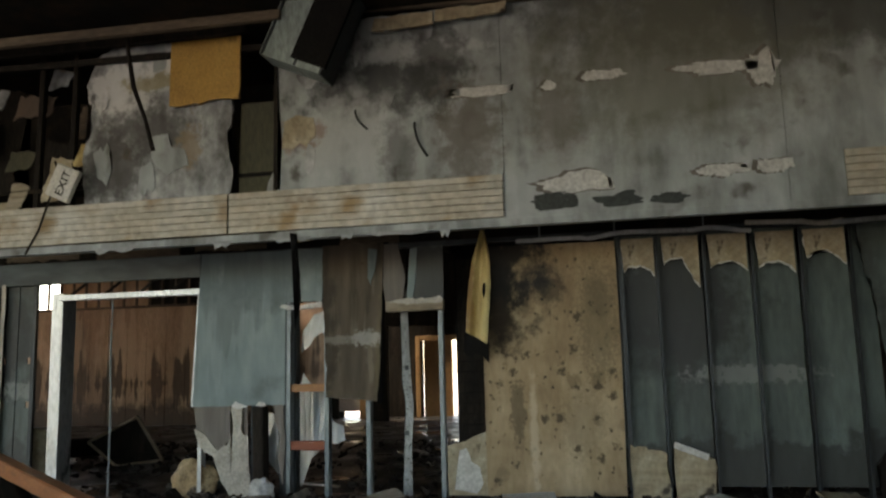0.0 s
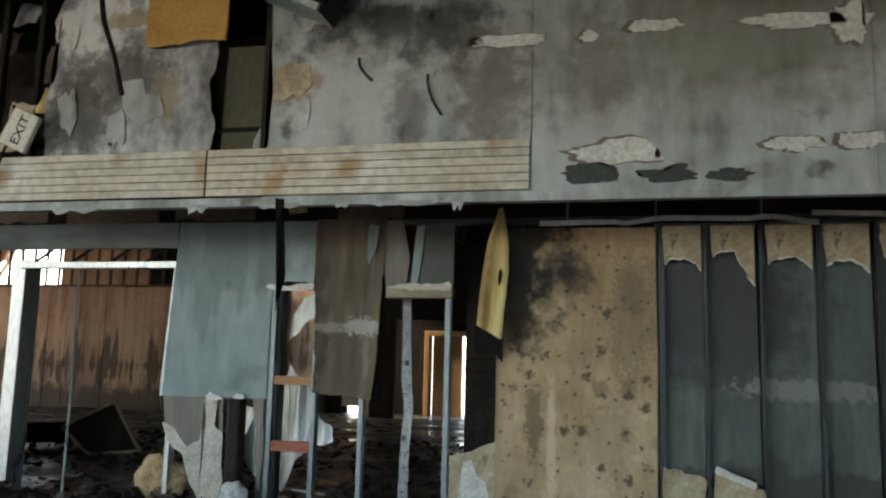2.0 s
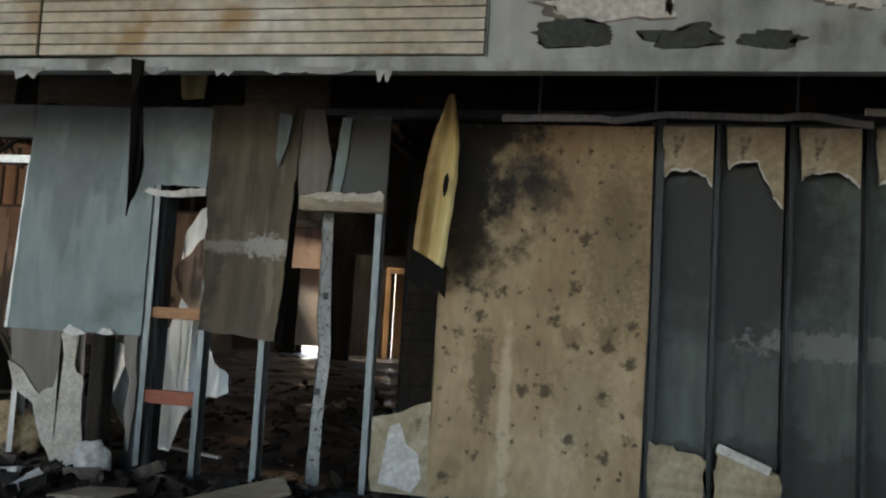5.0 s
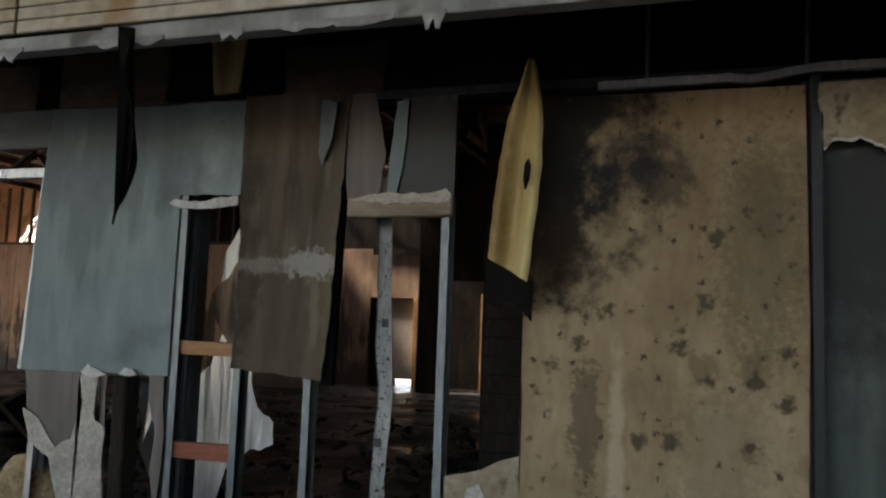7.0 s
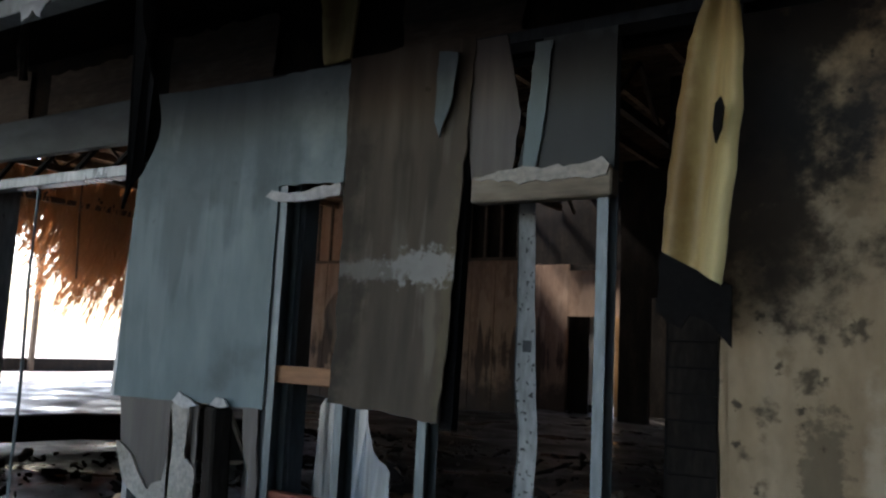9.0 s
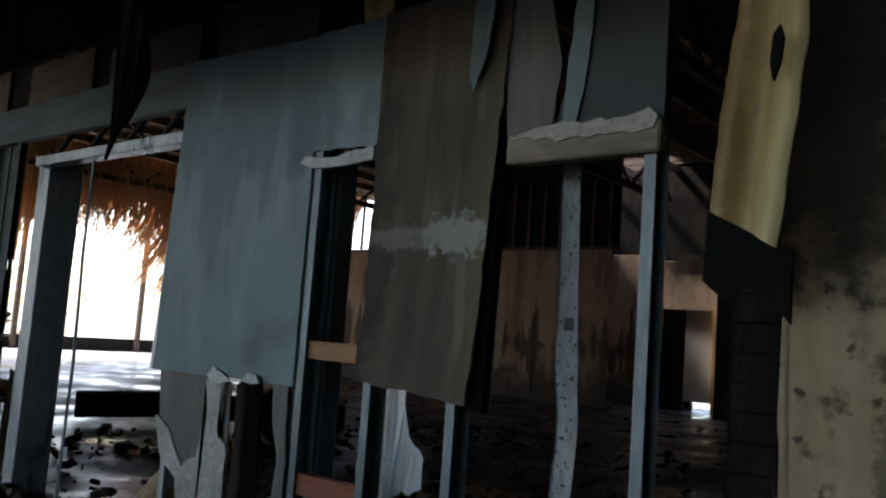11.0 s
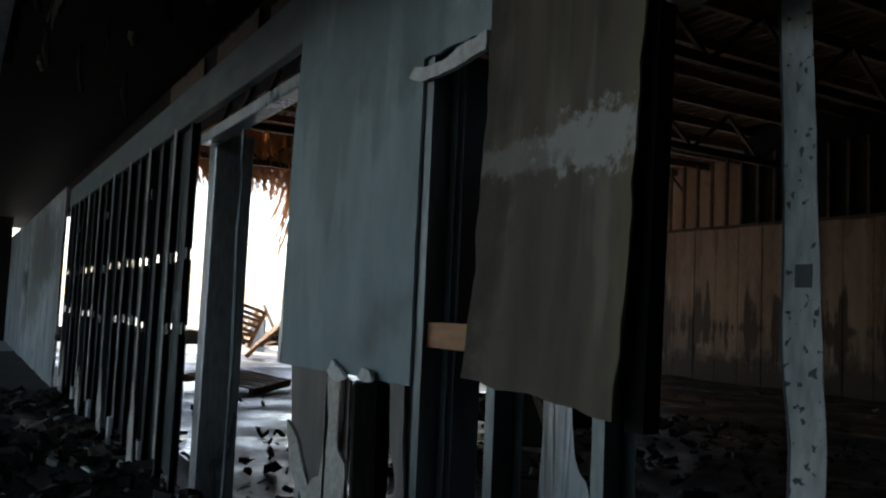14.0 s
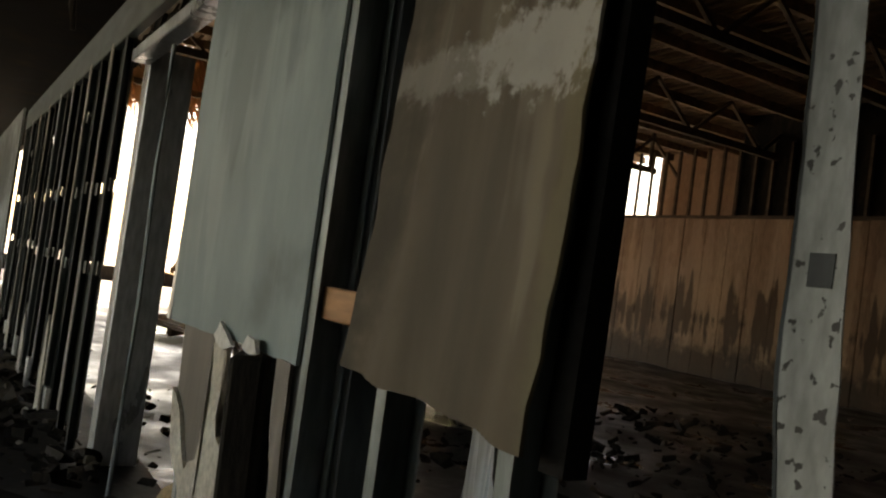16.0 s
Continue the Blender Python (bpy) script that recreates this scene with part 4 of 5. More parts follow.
solid("wall_west_clad", plate([(-26.1, -0.1, 0), (-26.1, 2.7, 0), (-13.6, 2.7, 0), (-13.6, 2.66, 0), (-13.5, 2.2), (-13.62, 1.4), (-13.5, 0.8), (-13.7, -0.1)], 8.55, 0.03, 0.05), M_FACADE, (-18, 8.55, 0), "pale sooty clad wall beyond the studs", "wall", kind="structure")

# ---------- the hall behind ----------
bw = empty("wall_back", (-15, 22, 0), "tan plank wall with soot drips and bare studs above", "wall", kind="structure")
x = -21.5
while x < -9.2:
    w = 0.62
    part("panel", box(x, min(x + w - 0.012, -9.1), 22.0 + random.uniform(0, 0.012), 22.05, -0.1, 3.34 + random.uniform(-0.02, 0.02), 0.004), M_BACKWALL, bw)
    x += w
part("rail", box(-21.5, -9.1, 21.98, 22.08, 3.33, 3.40), M_RAFTER, bw)
for i in range(30):
    x = -21.4 + 0.42 * i
    part("stud", box(x, x + 0.06, 22.0, 22.06, 3.38, 4.9), M_RAFTER, bw)
rw = empty("wall_return", (-9, 24, 0), "warm tan return wall with a dark doorway", "wall", kind="structure")
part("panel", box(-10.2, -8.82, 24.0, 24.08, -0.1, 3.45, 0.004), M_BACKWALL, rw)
part("panel", box(-8.815, -7.45, 24.0, 24.08, 2.2, 3.3, 0.004), M_BACKWALL, rw)
part("door_leaf", box(-8.28, -7.62, 24.1, 24.14, 0.16, 2.2, 0.004), M_WHITE, rw, "pale door leaf")
part("post", box(-7.6, -7.42, 23.96, 24.1, -0.1, 2.2, 0.004), M_WARM, rw)
part("dark_door", box(-8.81, -8.33, 24.2, 24.25, -0.1, 2.25), M_CHAR, rw)
# black panels added to keep the space above the tan walls dark
part("upper_panel", box(-13.4, -9.0, 22.09, 22.13, 3.4, 5.55), M_CHAR, bw, "black panel added for the darkness above the tan wall")
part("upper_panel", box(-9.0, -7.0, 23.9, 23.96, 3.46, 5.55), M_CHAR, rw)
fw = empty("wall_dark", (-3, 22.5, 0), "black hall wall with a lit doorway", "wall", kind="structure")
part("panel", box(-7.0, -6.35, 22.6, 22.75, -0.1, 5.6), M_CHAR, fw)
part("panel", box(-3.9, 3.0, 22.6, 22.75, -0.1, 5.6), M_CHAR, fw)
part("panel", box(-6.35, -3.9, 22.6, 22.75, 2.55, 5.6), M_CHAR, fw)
cw = empty("wall_rear", (-6, 24.7, 0), "tan boarded wall behind the hall, partly blackened as painted shade", "wall", kind="structure")
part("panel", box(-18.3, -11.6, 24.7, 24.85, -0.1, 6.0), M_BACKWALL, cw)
# black material on these panels stands for shade, hiding sun streaks
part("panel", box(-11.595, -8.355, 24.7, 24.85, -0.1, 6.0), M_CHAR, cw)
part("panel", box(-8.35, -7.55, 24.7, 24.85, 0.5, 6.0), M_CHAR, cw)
# the leftmost panel is blackened the same way, beside the door frame
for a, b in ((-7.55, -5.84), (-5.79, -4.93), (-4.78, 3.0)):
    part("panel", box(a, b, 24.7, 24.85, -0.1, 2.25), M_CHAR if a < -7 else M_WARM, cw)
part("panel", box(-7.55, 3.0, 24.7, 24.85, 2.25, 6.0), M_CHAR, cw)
dr = empty("door_frame", (-5.3, 24.6, 0), "warm timber frame of a lit doorway", "door frame")
for a, b, c, d in ((-6.02, -5.88, 0, 2.35), (-4.70, -4.58, 0, 2.35), (-5.88, -4.70, 2.26, 2.35)):
    part("post" if d - c > 1 else "head", box(a, b, 24.58, 24.69, c - 0.06, d, 0.008), M_WARM, dr)
solid("wall_hall_east", box(3.0, 3.2, 8.9, 24, -0.1, 6.2), M_CHAR, (3, 16, 0), "charred hall side wall", "wall", kind="structure")


def hall_roof():
    bm = bmesh.new()
    box(-20.4, 3.2, 9.06, 22.3, 5.6, 5.7, bm=bm)
    box(-20.4, -12.0, 22.3, 24.9, 5.6, 5.7, bm=bm)
    box(-8.4, 3.2, 22.3, 24.9, 5.6, 5.7, bm=bm)
    for i in range(78):
        y = 9.1 + i * 0.2
        box(-21.0 + 0.8 * random.random(), 3.2, y, y + 0.05, 5.5 + 0.02 * math.sin(i * 2.1), 5.56, bm=bm)
    for i in range(21):
        x = -20.3 + 1.17 * i
        box(x, x + 0.09, 9.06, 24.8, 5.32, 5.5, bm=bm)
    solid("ceiling_hall", bm, M_ROOF, (-12, 15, 5.4), "brown slatted hall ceiling with rafters, scorched", "ceiling", kind="structure")


hall_roof()
for i, x in enumerate((-20.5, -16.5, -12.5, -8.5, -4.5)):
    t = empty("roof_truss", (x, 15, 4.4), "scorched timber roof truss", "truss", "roof trusses")
    part("chord", bar((x, 9.06, 4.6), (x, 22.7, 4.6), 0.1, 0.14), M_RAFTER, t)
    for yy in (9.12, 22.5):
        part("hanger", bar((x, yy, 4.6), (x, yy, 5.55), 0.08), M_RAFTER, t)
    for k in range(7):
        part("web", bar((x, 9.5 + 2 * k, 4.6), (x, 10.5 + 2 * k, 5.4), 0.06), M_RAFTER, t)
        part("web", bar((x, 11.5 + 2 * k, 4.6), (x, 10.5 + 2 * k, 5.4), 0.06), M_RAFTER, t)

def reeds():
    """The fallen thatch at the open end: strands fanned down from the eave, longest at both sides."""
    rnd = random.Random(11)
    verts, faces = [], []
    for i in range(4600):
        y = rnd.uniform(9.5, 25.5)
        f = rnd.random()
        a = Vector((-20.0 - 1.6 * f, y, 5.62 - 0.55 * f + rnd.uniform(-0.08, 0.08)))
        reach = min(4.4, 2.1 + 0.28 * (y - 17.2) ** 2) if y > 14.6 else 1.6
        l = rnd.uniform(0.35, 1.0) * reach
        d = Vector((-rnd.uniform(0.1, 0.7), rnd.uniform(-0.25, 0.25) - 0.12 * (y - 18.5) / 3, -rnd.uniform(0.35, 0.8))).normalized()
        side = d.cross(Vector((1, 0, 0.2))).normalized() * rnd.uniform(0.012, 0.035)
        deep = d.cross(side).normalized() * 0.008
        k = len(verts)
        for p, w in ((a, 1.0), (a + d * l, 0.4)):
            verts += [tuple(p + side * w + deep), tuple(p - side * w + deep), tuple(p - side * w - deep), tuple(p + side * w - deep)]
        faces += [tuple(k + q for q in t) for t in ((0, 1, 2, 3), (7, 6, 5, 4), (0, 4, 5, 1), (1, 5, 6, 2), (2, 6, 7, 3), (3, 7, 4, 0))]
    me = bpy.data.meshes.new("fallen_thatch")
    me.from_pydata(verts, [], faces)
    me.materials.append(M_THATCH)
    tagged(new("fallen_thatch", me), "dry brown thatch fanned down at the open end of the hall", "thatch", kind="stuff")


reeds()
for k in range(9):
    y = 10.5 + 1.75 * k
    solid("eave_pole", tube([(-19.9, y, 5.56), (-21.2, y - 0.1, 5.0), (-22.6, y + 0.1, 4.45)], 0.035, wob=0.4), M_RAFTER, (-20, y, 5.5), "thin scorched pole under the thatch eave", "pole", "eave poles")
solid("hanging_pole", tube([(-19.8, 18.2, 5.5), (-19.85, 18.25, 4.2), (-19.8, 18.3, 2.6)], 0.03, wob=0.3), M_RAFTER, (-19.8, 18.2, 5.5), "thin pole hanging from the thatch", "pole")


def pallet(m):
    p = empty("broken_pallet", m.to_translation(), "orange timber pallet tipped on the wet floor", "pallet", "pallets")
    for k in range(7):
        bm = box(-0.6, 0.6, -0.5 + 0.155 * k, -0.5 + 0.155 * k + 0.09, 0.09, 0.11, 0.003)
        bmesh.ops.transform(bm, matrix=m @ pose(0, 0, 0, 0, 0, 3 * math.sin(k * 2.1)), verts=bm.verts)
        part("board", bm, M_BRICK, p)
    for xx in (-0.55, 0, 0.55):
        bm = box(xx - 0.04, xx + 0.04, -0.5, 0.52, 0, 0.09, 0.003)
        bmesh.ops.transform(bm, matrix=m, verts=bm.verts)
        part("bearer", bm, M_BRICK, p)


pallet(pose(-20.6, 13.1, 0.75, 52, 18, 64))
pallet(pose(-20.2, 13.9, 0.45, 35, -30, 20))
pallet(pose(-13.2, 11.0, 0.02, 4, 6, 40))
solid("fallen_charred_beam", tube([(-9.9, 10.9, 0.15), (-9.4, 11.7, 0.19), (-8.9, 12.6, 0.16), (-8.3, 13.6, 0.12)], 0.16, 9, 0.5), M_CHAR, (-9.2, 12, 0), "thick charred beam lying on the wet floor", "timber")

# torn galvanised sheet just inside the window gap
skew = lambda x, z: -0.7 * (x + 3.4)
galv = empty("torn_metal_sheet", (-3.4, 9.0, 0.2), "bright torn galvanised sheet leaning inside the gap", "metal sheet")
part("sheet", plate([(-3.98, 0.0), (-3.95, 0.9), (-3.70, 1.06), (-3.63, 1.32), (-3.55, 1.19), (-3.30, 1.10), (-3.28, 0.91), (-3.19, 0.76), (-3.03, 0.68), (-3.01, 0.55), (-3.12, 0.50), (-3.25, 0.49), (-3.38, 0.43), (-3.60, 0.24), (-3.66, 0.0)], 9.12, 0.004, 0.02, 0.05, lean=lambda x, z: -0.6 * (x + 3.3) + 0.02 * math.sin(9 * z + 14 * x)), M_GALV, galv)
part("upper_piece", plate([(-3.64, 1.53), (-3.62, 1.79), (-3.45, 1.96), (-3.2, 2.02), (-3.16, 1.75), (-3.31, 1.70), (-3.60, 1.46)], 9.1, 0.004, 0.02, lean=lambda x, z: -0.7 * (x + 3.4) + 0.02 * math.sin(7 * z)), M_GALV, galv)
part("scrap", plate([(-3.62, 1.47), (-3.31, 1.74), (-3.2, 1.7), (-3.2, 1.15), (-3.42, 1.12), (-3.53, 1.26)], 9.04, 0.012, 0.03, lean=lambda x, z: -0.3 * (x + 3.4)), M_BACKWALL, galv, "brown board scrap")
part("lower_piece", plate([(-4.02, 0.88), (-3.78, 0.85), (-3.70, 0.16), (-3.80, 0.2), (-3.88, 0.29), (-3.98, 0.48)], 8.9, 0.004, 0.025, lean=lambda x, z: -0.4 * (x + 3.85) + 0.03 * math.sin(18 * x + 4 * z)), M_GALV, galv)

# bright ground and scrap beyond the open end of the hall
for i, (x, y, h, w) in enumerate(((-27, 16.0, 0.5, 2.6), (-24, 14.2, 0.35, 2.2), (-29, 18.5, 0.7, 3.0))):
    heap = empty("scrap_heap", (x, y, 0), "heap of orange scrap boards on the wet floor", "debris", "scrap heaps")
    for k in range(12):
        a = Vector((x + random.uniform(-w, w) * 0.6, y + random.uniform(-1, 1), random.uniform(0, h)))
        part("board", bar(a, a + Vector((random.uniform(-w, w), random.uniform(-1, 1), random.uniform(0.1, 0.9))), 0.12, 0.03), M_BRICK, heap)
for x, y in ((-26.0, 12.5), (-26.0, 17.0), (-26.0, 21.0)):
    solid("timber_post", box(x, x + 0.14, y, y + 0.14, -0.1, 5.4), M_RAFTER, (x, y, 0), "slim timber post at the open end of the hall", "post", "hall posts")
solid("low_wall", box(-26.3, -26.1, 9, 26, -0.1, 0.35), M_CHAR, (-26.2, 16, 0), "low charred wall at the open end", "wall", kind="structure")
solid("blue_panel", plate([(-23.4, -0.05), (-23.4, 0.75), (-22.3, 0.8), (-22.3, -0.05)], 14.4, 0.03, 0.03), M_BLUE, (-22.8, 14.4, 0), "faded blue panel leaning in the daylit end of the hall", "board")

# ---------- things on the bulkhead ----------
amber = empty("amber_panel", (-3.9, 7.3, 3.95), "amber board hanging on the torn bulkhead", "board")
part("board", plate([(-4.28, 3.97, 0), (-4.27, 4.83, 0), (-3.52, 4.85, 0.01), (-3.52, 3.98, 0), (-3.78, 4.0), (-3.95, 3.96)], 7.30, 0.02, 0.02), M_AMBER, amber)
part("bracket", bar((-3.9, 7.27, 4.72), (-3.88, 7.2, 4.99), 0.04, 0.02), M_CHAR, amber)
duct = empty("fallen_duct", (-2.8, 7.0, 4.0), "pale teal sheet-metal duct hanging at a slant, open black end", "duct")
bm = box(-0.33, 0.33, -0.16, 0.16, 0, 1.15, 0.006)
bmesh.ops.transform(bm, matrix=pose(-2.82, 7.02, 4.1, 0, 24, 0), verts=bm.verts)
part("casing", bm, M_DUCT, duct)
for x in (-0.30, 0.05, 0.32):
    bm = box(x - 0.012, x + 0.012, -0.175, 0.175, 0, 1.15, 0.003)
    bmesh.ops.transform(bm, matrix=pose(-2.82, 7.02, 4.1, 0, 24, 0), verts=bm.verts)
    part("seam", bm, M_STEELDARK, duct)
bm = box(0.0, 0.36, -0.2, -0.15, 0.06, 1.1, 0.004)
bmesh.ops.transform(bm, matrix=pose(-2.82, 7.02, 4.1, 0, 24, 0), verts=bm.verts)
part("flap", bm, M_BLACK, duct, "black sooty inner face")
solid("hanging_rod", tube([(-4.60, 7.02, 4.9), (-4.58, 7.02, 4.5), (-4.5, 7.01, 4.1), (-4.36, 7.01, 3.75), (-4.27, 7.01, 3.44)], 0.022, wob=0.4), M_CHAR, (-4.27, 7.01, 3.44), "charred rod hanging from the ceiling", "rod")
solid("dangling_wire", tube([(-5.55, 7.3, 3.5), (-5.5, 7.3, 3.3), (-5.6, 7.3, 3.1), (-5.7, 7.3, 2.8), (-5.85, 7.3, 2.55)], 0.012), M_CHAR, (-5.7, 7.3, 2.55), "burnt wire draped over the siding", "wire")
sign = empty("exit_sign", (-5.35, 7.2, 3.05), "white exit sign box hanging tilted over the siding", "sign")
tilt = pose(-5.38, 7.22, 3.24, 0, 24, 0)
bm = box(-0.14, 0.14, -0.03, 0.03, -0.17, 0.17, 0.008)
bmesh.ops.transform(bm, matrix=tilt, verts=bm.verts)
part("casing", bm, M_WHITE, sign)
txt = bpy.data.curves.new("lettering", "FONT")
txt.body, txt.size, txt.align_x, txt.align_y, txt.extrude = "EXIT", 0.13, "CENTER", "CENTER", 0.002
txt_ob = new("lettering", txt)
txt_ob.data.materials.append(M_BLACK)
txt_ob.parent = sign
txt_ob.matrix_local = Matrix.Translation(-at(sign)) @ tilt @ pose(0.02, -0.034, 0, 90, 0, 0) @ pose(0, 0, 0, 0, 0, 90)
tile = solid("yellow_tile", plate([(-3.62, 3.2, 0), (-3.34, 3.2, 0), (-3.38, 2.80), (-3.56, 2.79)], 8.90, 0.02, 0.01), M_YELLOW, (-3.48, 8.90, 2.8), "yellow board scrap hanging under the soffit", "board")
for k, (x, z, w, h, m) in enumerate([(-5.6, 3.35, 0.3, 0.5, M_TANBIT), (-6.1, 3.2, 0.25, 0.3, M_TIMBER), (-5.35, 3.6, 0.2, 0.25, M_YELLOW), (-6.5, 4.3, 0.35, 0.3, M_FACADE_PALE), (-6.0, 4.2, 0.5, 0.3, M_BACKWALL), (-6.7, 3.9, 0.4, 0.45, M_DUCT), (-5.75, 4.5, 0.3, 0.25, M_FACADE_PALE), (-5.45, 4.0, 0.22, 0.4, M_RAFTER), (-6.25, 3.65, 0.35, 0.25, M_OLIVE), (-5.95, 3.0, 0.4, 0.3, M_RAFTER), (-6.45, 3.1, 0.3, 0.5, M_TANBIT)]):
    solid("hanging_scrap", plate([(x - w / 2, z - h / 2), (x - w / 2 + 0.04, z + h / 2), (x + w / 2, z + h / 2 - 0.05), (x + w / 2 - 0.05, z - h / 2 + 0.03)], 7.42 + 0.03 * k, 0.015, 0.04, lean=lambda a, b: 0.2 * (b - z)), m, (x, 7.42, z), "torn board scrap caught in the open bulkhead", "debris", "scraps in the bulkhead")
for x in (-5.5, -5.9, -6.6, -7.2):
    solid("charred_stud", bar((x, 7.5, 2.7), (x + 0.03, 7.5, 4.75), 0.07, 0.06, bevel=0.006), M_CHAR, (x, 7.5, 2.7), "charred timber stud in the open bulkhead", "stud", "charred bulkhead studs")
for k, (x, w, d) in enumerate(((-3.72, 0.22, 0.05), (-2.45, 0.12, 0.03), (-1.95, 0.55, 0.02), (-4.9, 0.5, 0.03), (-1.5, 0.10, 0.06), (-3.0, 0.4, 0.02))):
    solid("hanging_flake", plate([(x - w / 2, 2.575, 0), (x + w / 2, 2.575, 0), (x + w / 2, 2.555), (x + w / 4, 2.55 - d), (x, 2.555 - d / 3), (x - w / 3, 2.55 - d)], 7.36, 0.008, 0.018, 0.015, seed=k * 5.1), M_FACADE_PALE, (x, 7.36, 2.56), "ragged pale flake under the bulkhead edge", "debris", "flakes under the bulkhead")

for k, (x, z, w, h) in enumerate(((-4.4, 2.95, 0.9, 0.42), (-5.6, 2.9, 1.1, 0.4), (-6.9, 2.95, 1.0, 0.42), (-2.7, 2.9, 0.7, 0.35), (-8.4, 2.95, 1.2, 0.45))):
    solid("scorched_plank", plate([(x - w / 2, z - h / 2), (x - w / 2, z + h / 2), (x + w / 2, z + h / 2), (x + w / 2, z - h / 2)], 8.92, 0.02, 0.03, seed=k), M_RAFTER, (x, 8.92, z), "scorched brown board above the partition", "board", "boards above the partition")
for k in range(26):
    x = -9.0 + 0.3 * k + random.uniform(-0.2, 0.2)
    if -4.4 < x < -1.9 and k % 3:
        continue
    y, l = random.uniform(7.6, 8.5), random.uniform(0.08, 0.42)
    solid("charred_tatter", tube([(x, y, 3.23), (x + random.uniform(-0.05, 0.05), y, 3.23 - l * 0.5), (x + random.uniform(-0.1, 0.1), y + 0.03, 3.23 - l)], random.uniform(0.008, 0.03), wob=0.9), M_CHAR if k % 4 else M_RAFTER, (x, y, 3.2), "charred tatter hanging from the soffit", "debris", "tatters under the soffit")
solid("white_strip", bar((-3.74, 9.45, 0.02), (-3.2, 9.3, 0.0), 0.05, 0.02), M_WHITE, (-3.4, 9.4, 0), "white broken strip lying inside the wall", "debris")

for k, (xa, xb, y, z, w) in enumerate(((-7.4, -3.4, 7.15, 4.66, 0.09), (-7.2, -2.9, 6.8, 4.58, 0.07), (-6.8, -3.2, 7.3, 4.50, 0.05), (-2.6, 0.2, 7.28, 4.68, 0.06))):
    solid("charred_joist", bar((xa, y, z + 0.03 * k), (xb, y + 0.05, z), w, w * 1.3, bevel=0.006), M_RAFTER if k % 2 else M_CHAR, (xa, y, z), "scorched joist under the ceiling", "joist", "ceiling joists")
solid("pale_plank", plate([(-2.15, 4.50), (-2.12, 4.63), (-1.55, 4.64, 0), (-1.55, 4.51)], 7.26, 0.02, 0.015), M_TANBIT, (-1.8, 7.26, 4.5), "pale stained plank fixed at the top of the bulkhead", "board")
solid("pale_plank", plate([(-1.53, 4.53), (-1.52, 4.65), (-0.85, 4.66, 0), (-0.86, 4.55)], 7.26, 0.02, 0.015), M_TANBIT, (-1.2, 7.26, 4.5), "pale stained plank fixed at the top of the bulkhead", "board")

# ---------- things on the ground ----------
def lump(name, c, r, m, label, cat, amp=0.35):
    bm = bmesh.new()
    bmesh.ops.create_icosphere(bm, subdivisions=4, radius=1)
    for v in bm.verts:
        d = v.co.normalized()
        k = 1 + amp * noise.noise(d * 1.7 + Vector(c)) + 0.12 * abs(noise.noise(d * 5 + Vector(c)))
        v.co = Vector((d.x * r[0] * k + c[0], d.y * r[1] * k + c[1], max(-0.1, d.z * r[2] * k + c[2])))
    for f in bm.faces:
        f.smooth = True
    return solid(name, bm, m, (c[0], c[1], -0.05), label, cat)


lump("crumpled_sack", (-4.75, 8.85, 0.10), (0.25, 0.18, 0.24), M_SACK, "ochre crumpled sheet heap, scorched, on the ground", "debris")
lump("charred_block", (-5.25, 6.08, 0.25), (0.4, 0.35, 0.45), M_CHAR, "charred lump holding up a timber beam", "debris", 0.15)
lump("white_lump", (-3.8, 8.5, 0.05), (0.13, 0.1, 0.14), M_PLASTER, "white crumbled plaster lump on the ground", "debris")
solid("leaning_beam", bar((-5.3, 6.1, 0.72), (-1.2, 3.84, 0.03), 0.12, 0.12, bevel=0.012), M_WOODRED, (-3, 5, 0), "red-brown timber beam lying across the rubble", "timber")
frame_t = empty("tilted_frame", (-7.7, 12.0, 0), "tilted dark panel with pale timber edges leaning in the opening", "panel")
fr = [(-8.3, 0.3), (-7.45, 0.68), (-7.0, 0.02), (-7.8, -0.07)]
for a, b in zip(fr, fr[1:] + fr[:1]):
    part("rail", bar((a[0], 12.0, a[1]), (b[0], 12.0, b[1]), 0.045, 0.04), M_TIMBER, frame_t)
part("panel", plate([(x, z, 0) for x, z in fr], 12.01, 0.01, 0), M_CHAR, frame_t)
solid("side_panel", plate([(-7.2, -0.05), (-7.15, 0.75), (-6.75, 0.7), (-6.72, -0.05)], 8.92, 0.012, 0.03), M_TANBIT, (-6.7, 8.92, 0), "tan panel scrap leaning by the jamb", "board")
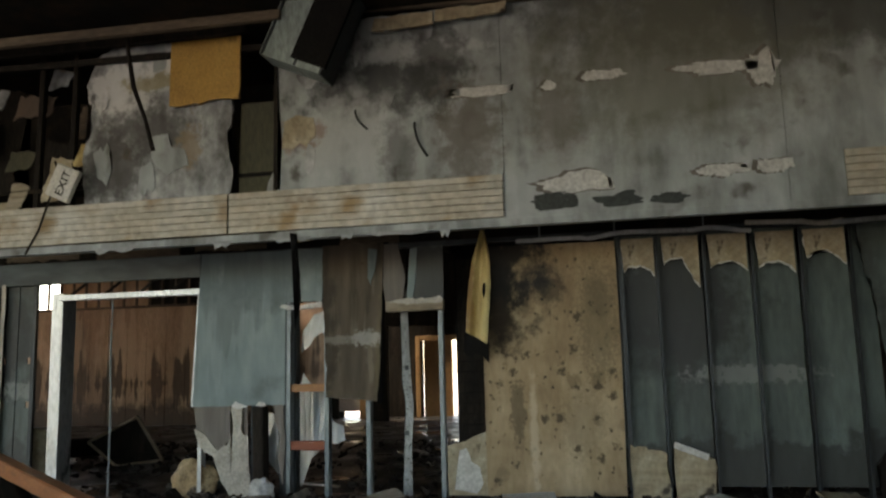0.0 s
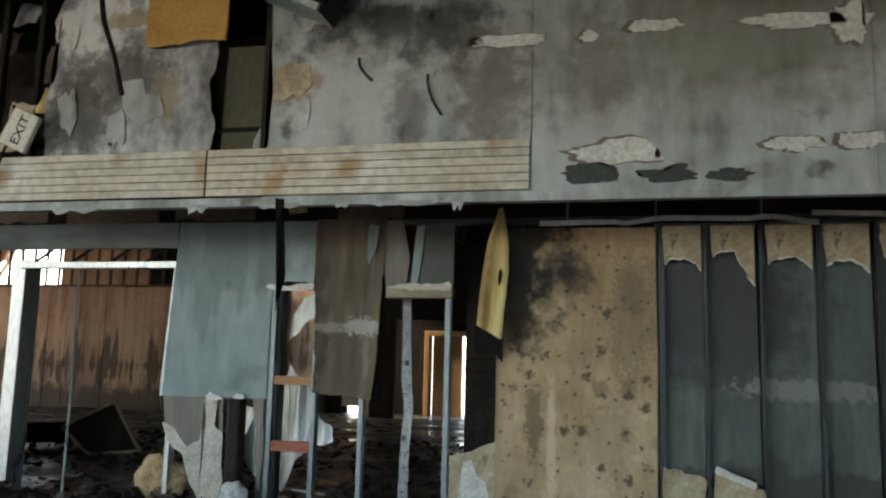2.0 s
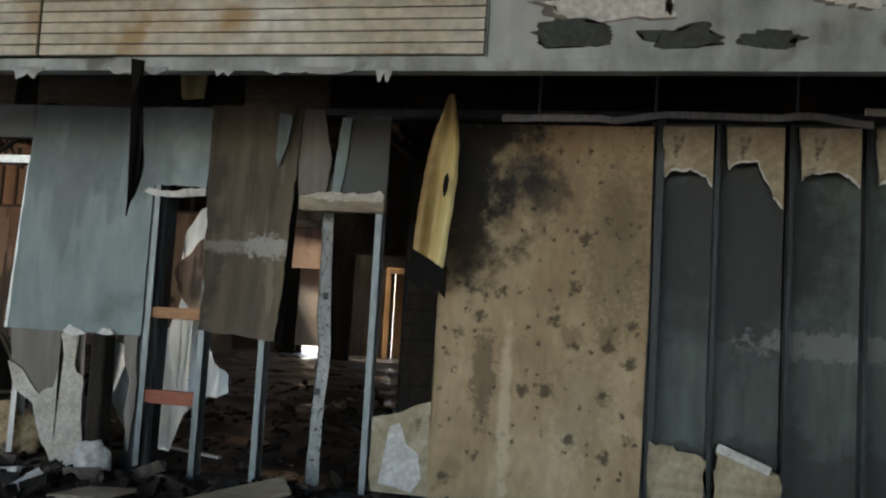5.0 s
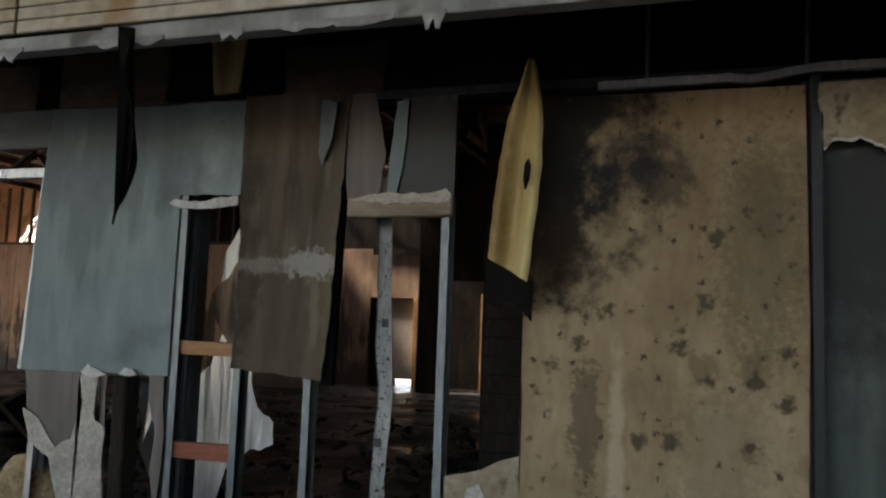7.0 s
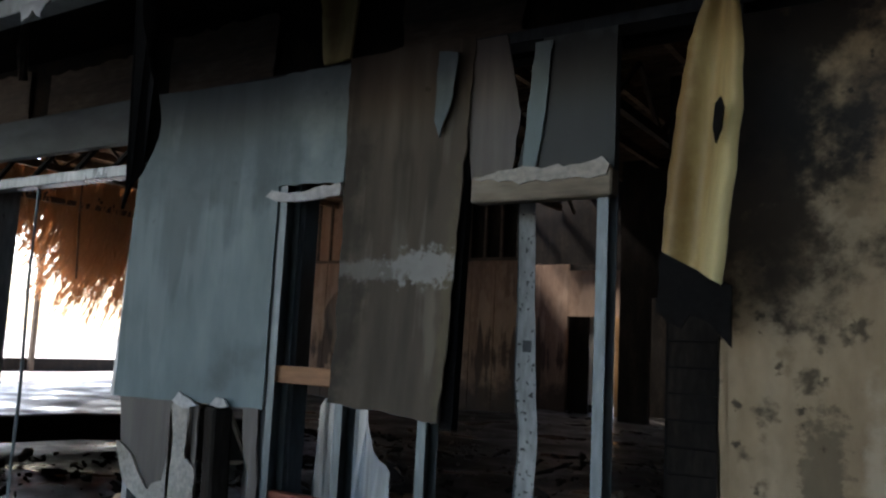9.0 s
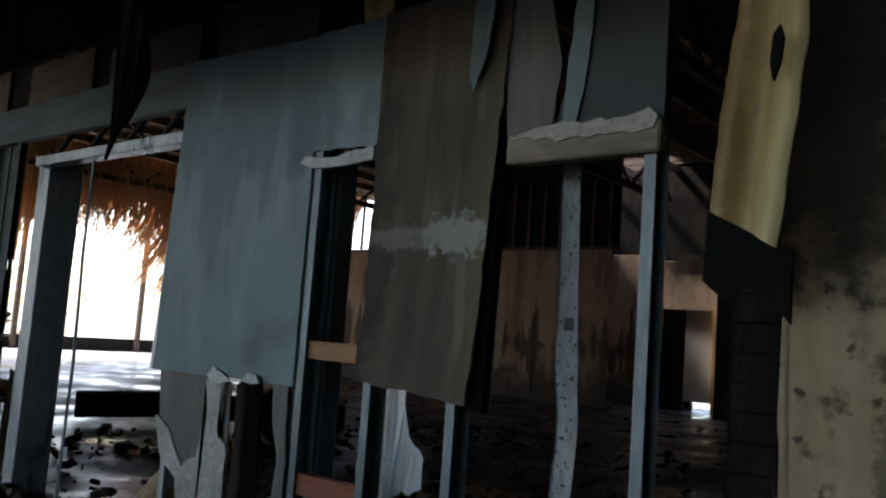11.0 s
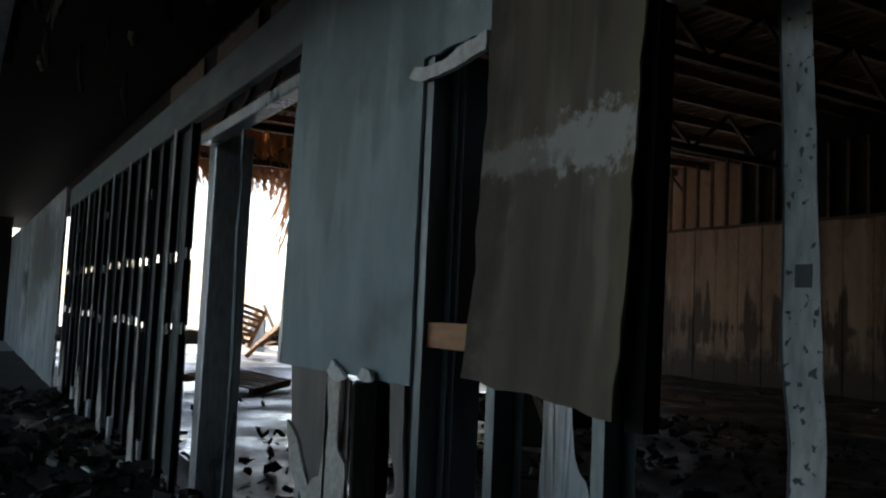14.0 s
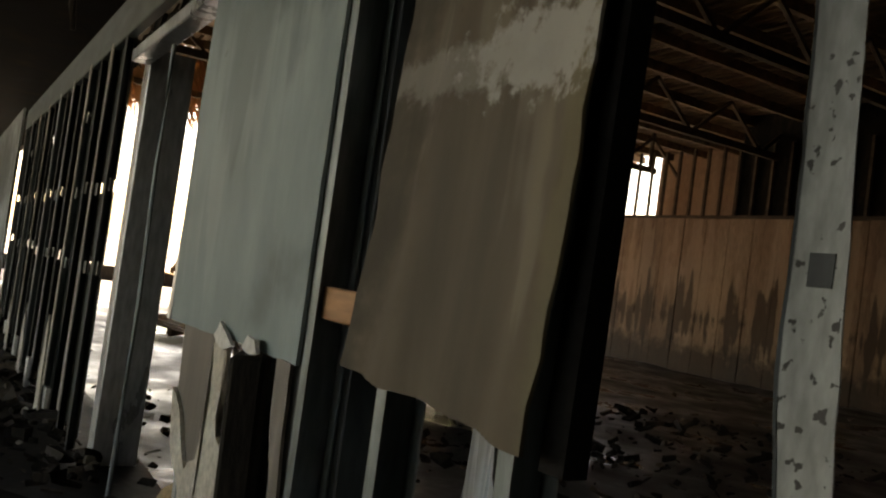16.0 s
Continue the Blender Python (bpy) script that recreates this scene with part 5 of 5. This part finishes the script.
for k, (x, y, l, a) in enumerate(((-0.9, 8.1, 0.5, 12), (-1.0, 7.7, 0.4, -8), (-2.4, 7.9, 0.6, 30), (-0.3, 7.5, 0.3, 50), (0.9, 8.0, 0.35, -30), (1.9, 8.2, 0.4, 20), (-3.2, 7.6, 0.5, -25))):
    bm = box(-l / 2, l / 2, -0.14, 0.14, -0.012, 0.012, 0.004)
    bmesh.ops.transform(bm, matrix=pose(x, y, 0.06, random.uniform(-14, 14), random.uniform(-14, 14), a), verts=bm.verts)
    solid("board_scrap", bm, (M_PLASTER, M_TANBIT, M_TIMBER, M_BEIGE)[k % 4], (x, y, 0), "broken pale board scrap lying on the rubble", "debris", "board scraps")


def rubble(name, n, xr, yr, sizes, m, label, seed):
    rnd = random.Random(seed)
    verts, faces = [], []
    for i in range(n):
        x, y, s = rnd.uniform(*xr), rnd.uniform(*yr), rnd.uniform(*sizes) * rnd.choice((0.6, 1, 1, 1.8))
        e = Euler((rnd.uniform(-0.5, 0.5), rnd.uniform(-0.5, 0.5), rnd.uniform(0, 6.28)))
        dims = Vector((s * rnd.uniform(0.6, 2.2), s * rnd.uniform(0.4, 1.0), s * rnd.uniform(0.1, 0.5)))
        k = len(verts)
        for a in (-1, 1):
            for b in (-1, 1):
                for c in (-1, 1):
                    p = Vector((a * dims.x * rnd.uniform(0.7, 1), b * dims.y * rnd.uniform(0.6, 1), c * dims.z)) * 0.5
                    p.rotate(e)
                    verts.append((x + p.x, y + p.y, p.z - 0.03 + 0.3 * s * rnd.random()))
        faces += [tuple(k + q for q in f) for f in ((0, 1, 3, 2), (4, 6, 7, 5), (0, 4, 5, 1), (2, 3, 7, 6), (0, 2, 6, 4), (1, 5, 7, 3))]
    me = bpy.data.meshes.new(name)
    me.from_pydata(verts, [], faces)
    me.materials.append(m)
    return tagged(new(name, me), label, "debris", kind="stuff")


rubble("charred_rubble", 3600, (-13, 4), (5.2, 8.75), (0.02, 0.09), M_CHAR, "charred rubble strewn over the ground", 1)
rubble("mixed_rubble", 900, (-13, 4), (5.6, 8.7), (0.02, 0.10), M_RUBBLE, "mixed broken rubble and board bits", 2)
rubble("pale_fragments", 160, (-12, 4), (6.0, 8.6), (0.02, 0.07), M_PLASTER, "pale plaster fragments among the ash", 3)
rubble("hall_rubble", 1600, (-9, 2.8), (8.9, 16), (0.02, 0.08), M_CHAR, "charred rubble over the hall floor", 4)
rubble("hall_fragments", 260, (-12, 2.8), (8.9, 21), (0.02, 0.08), M_RUBBLE, "mixed fragments on the hall floor", 5)
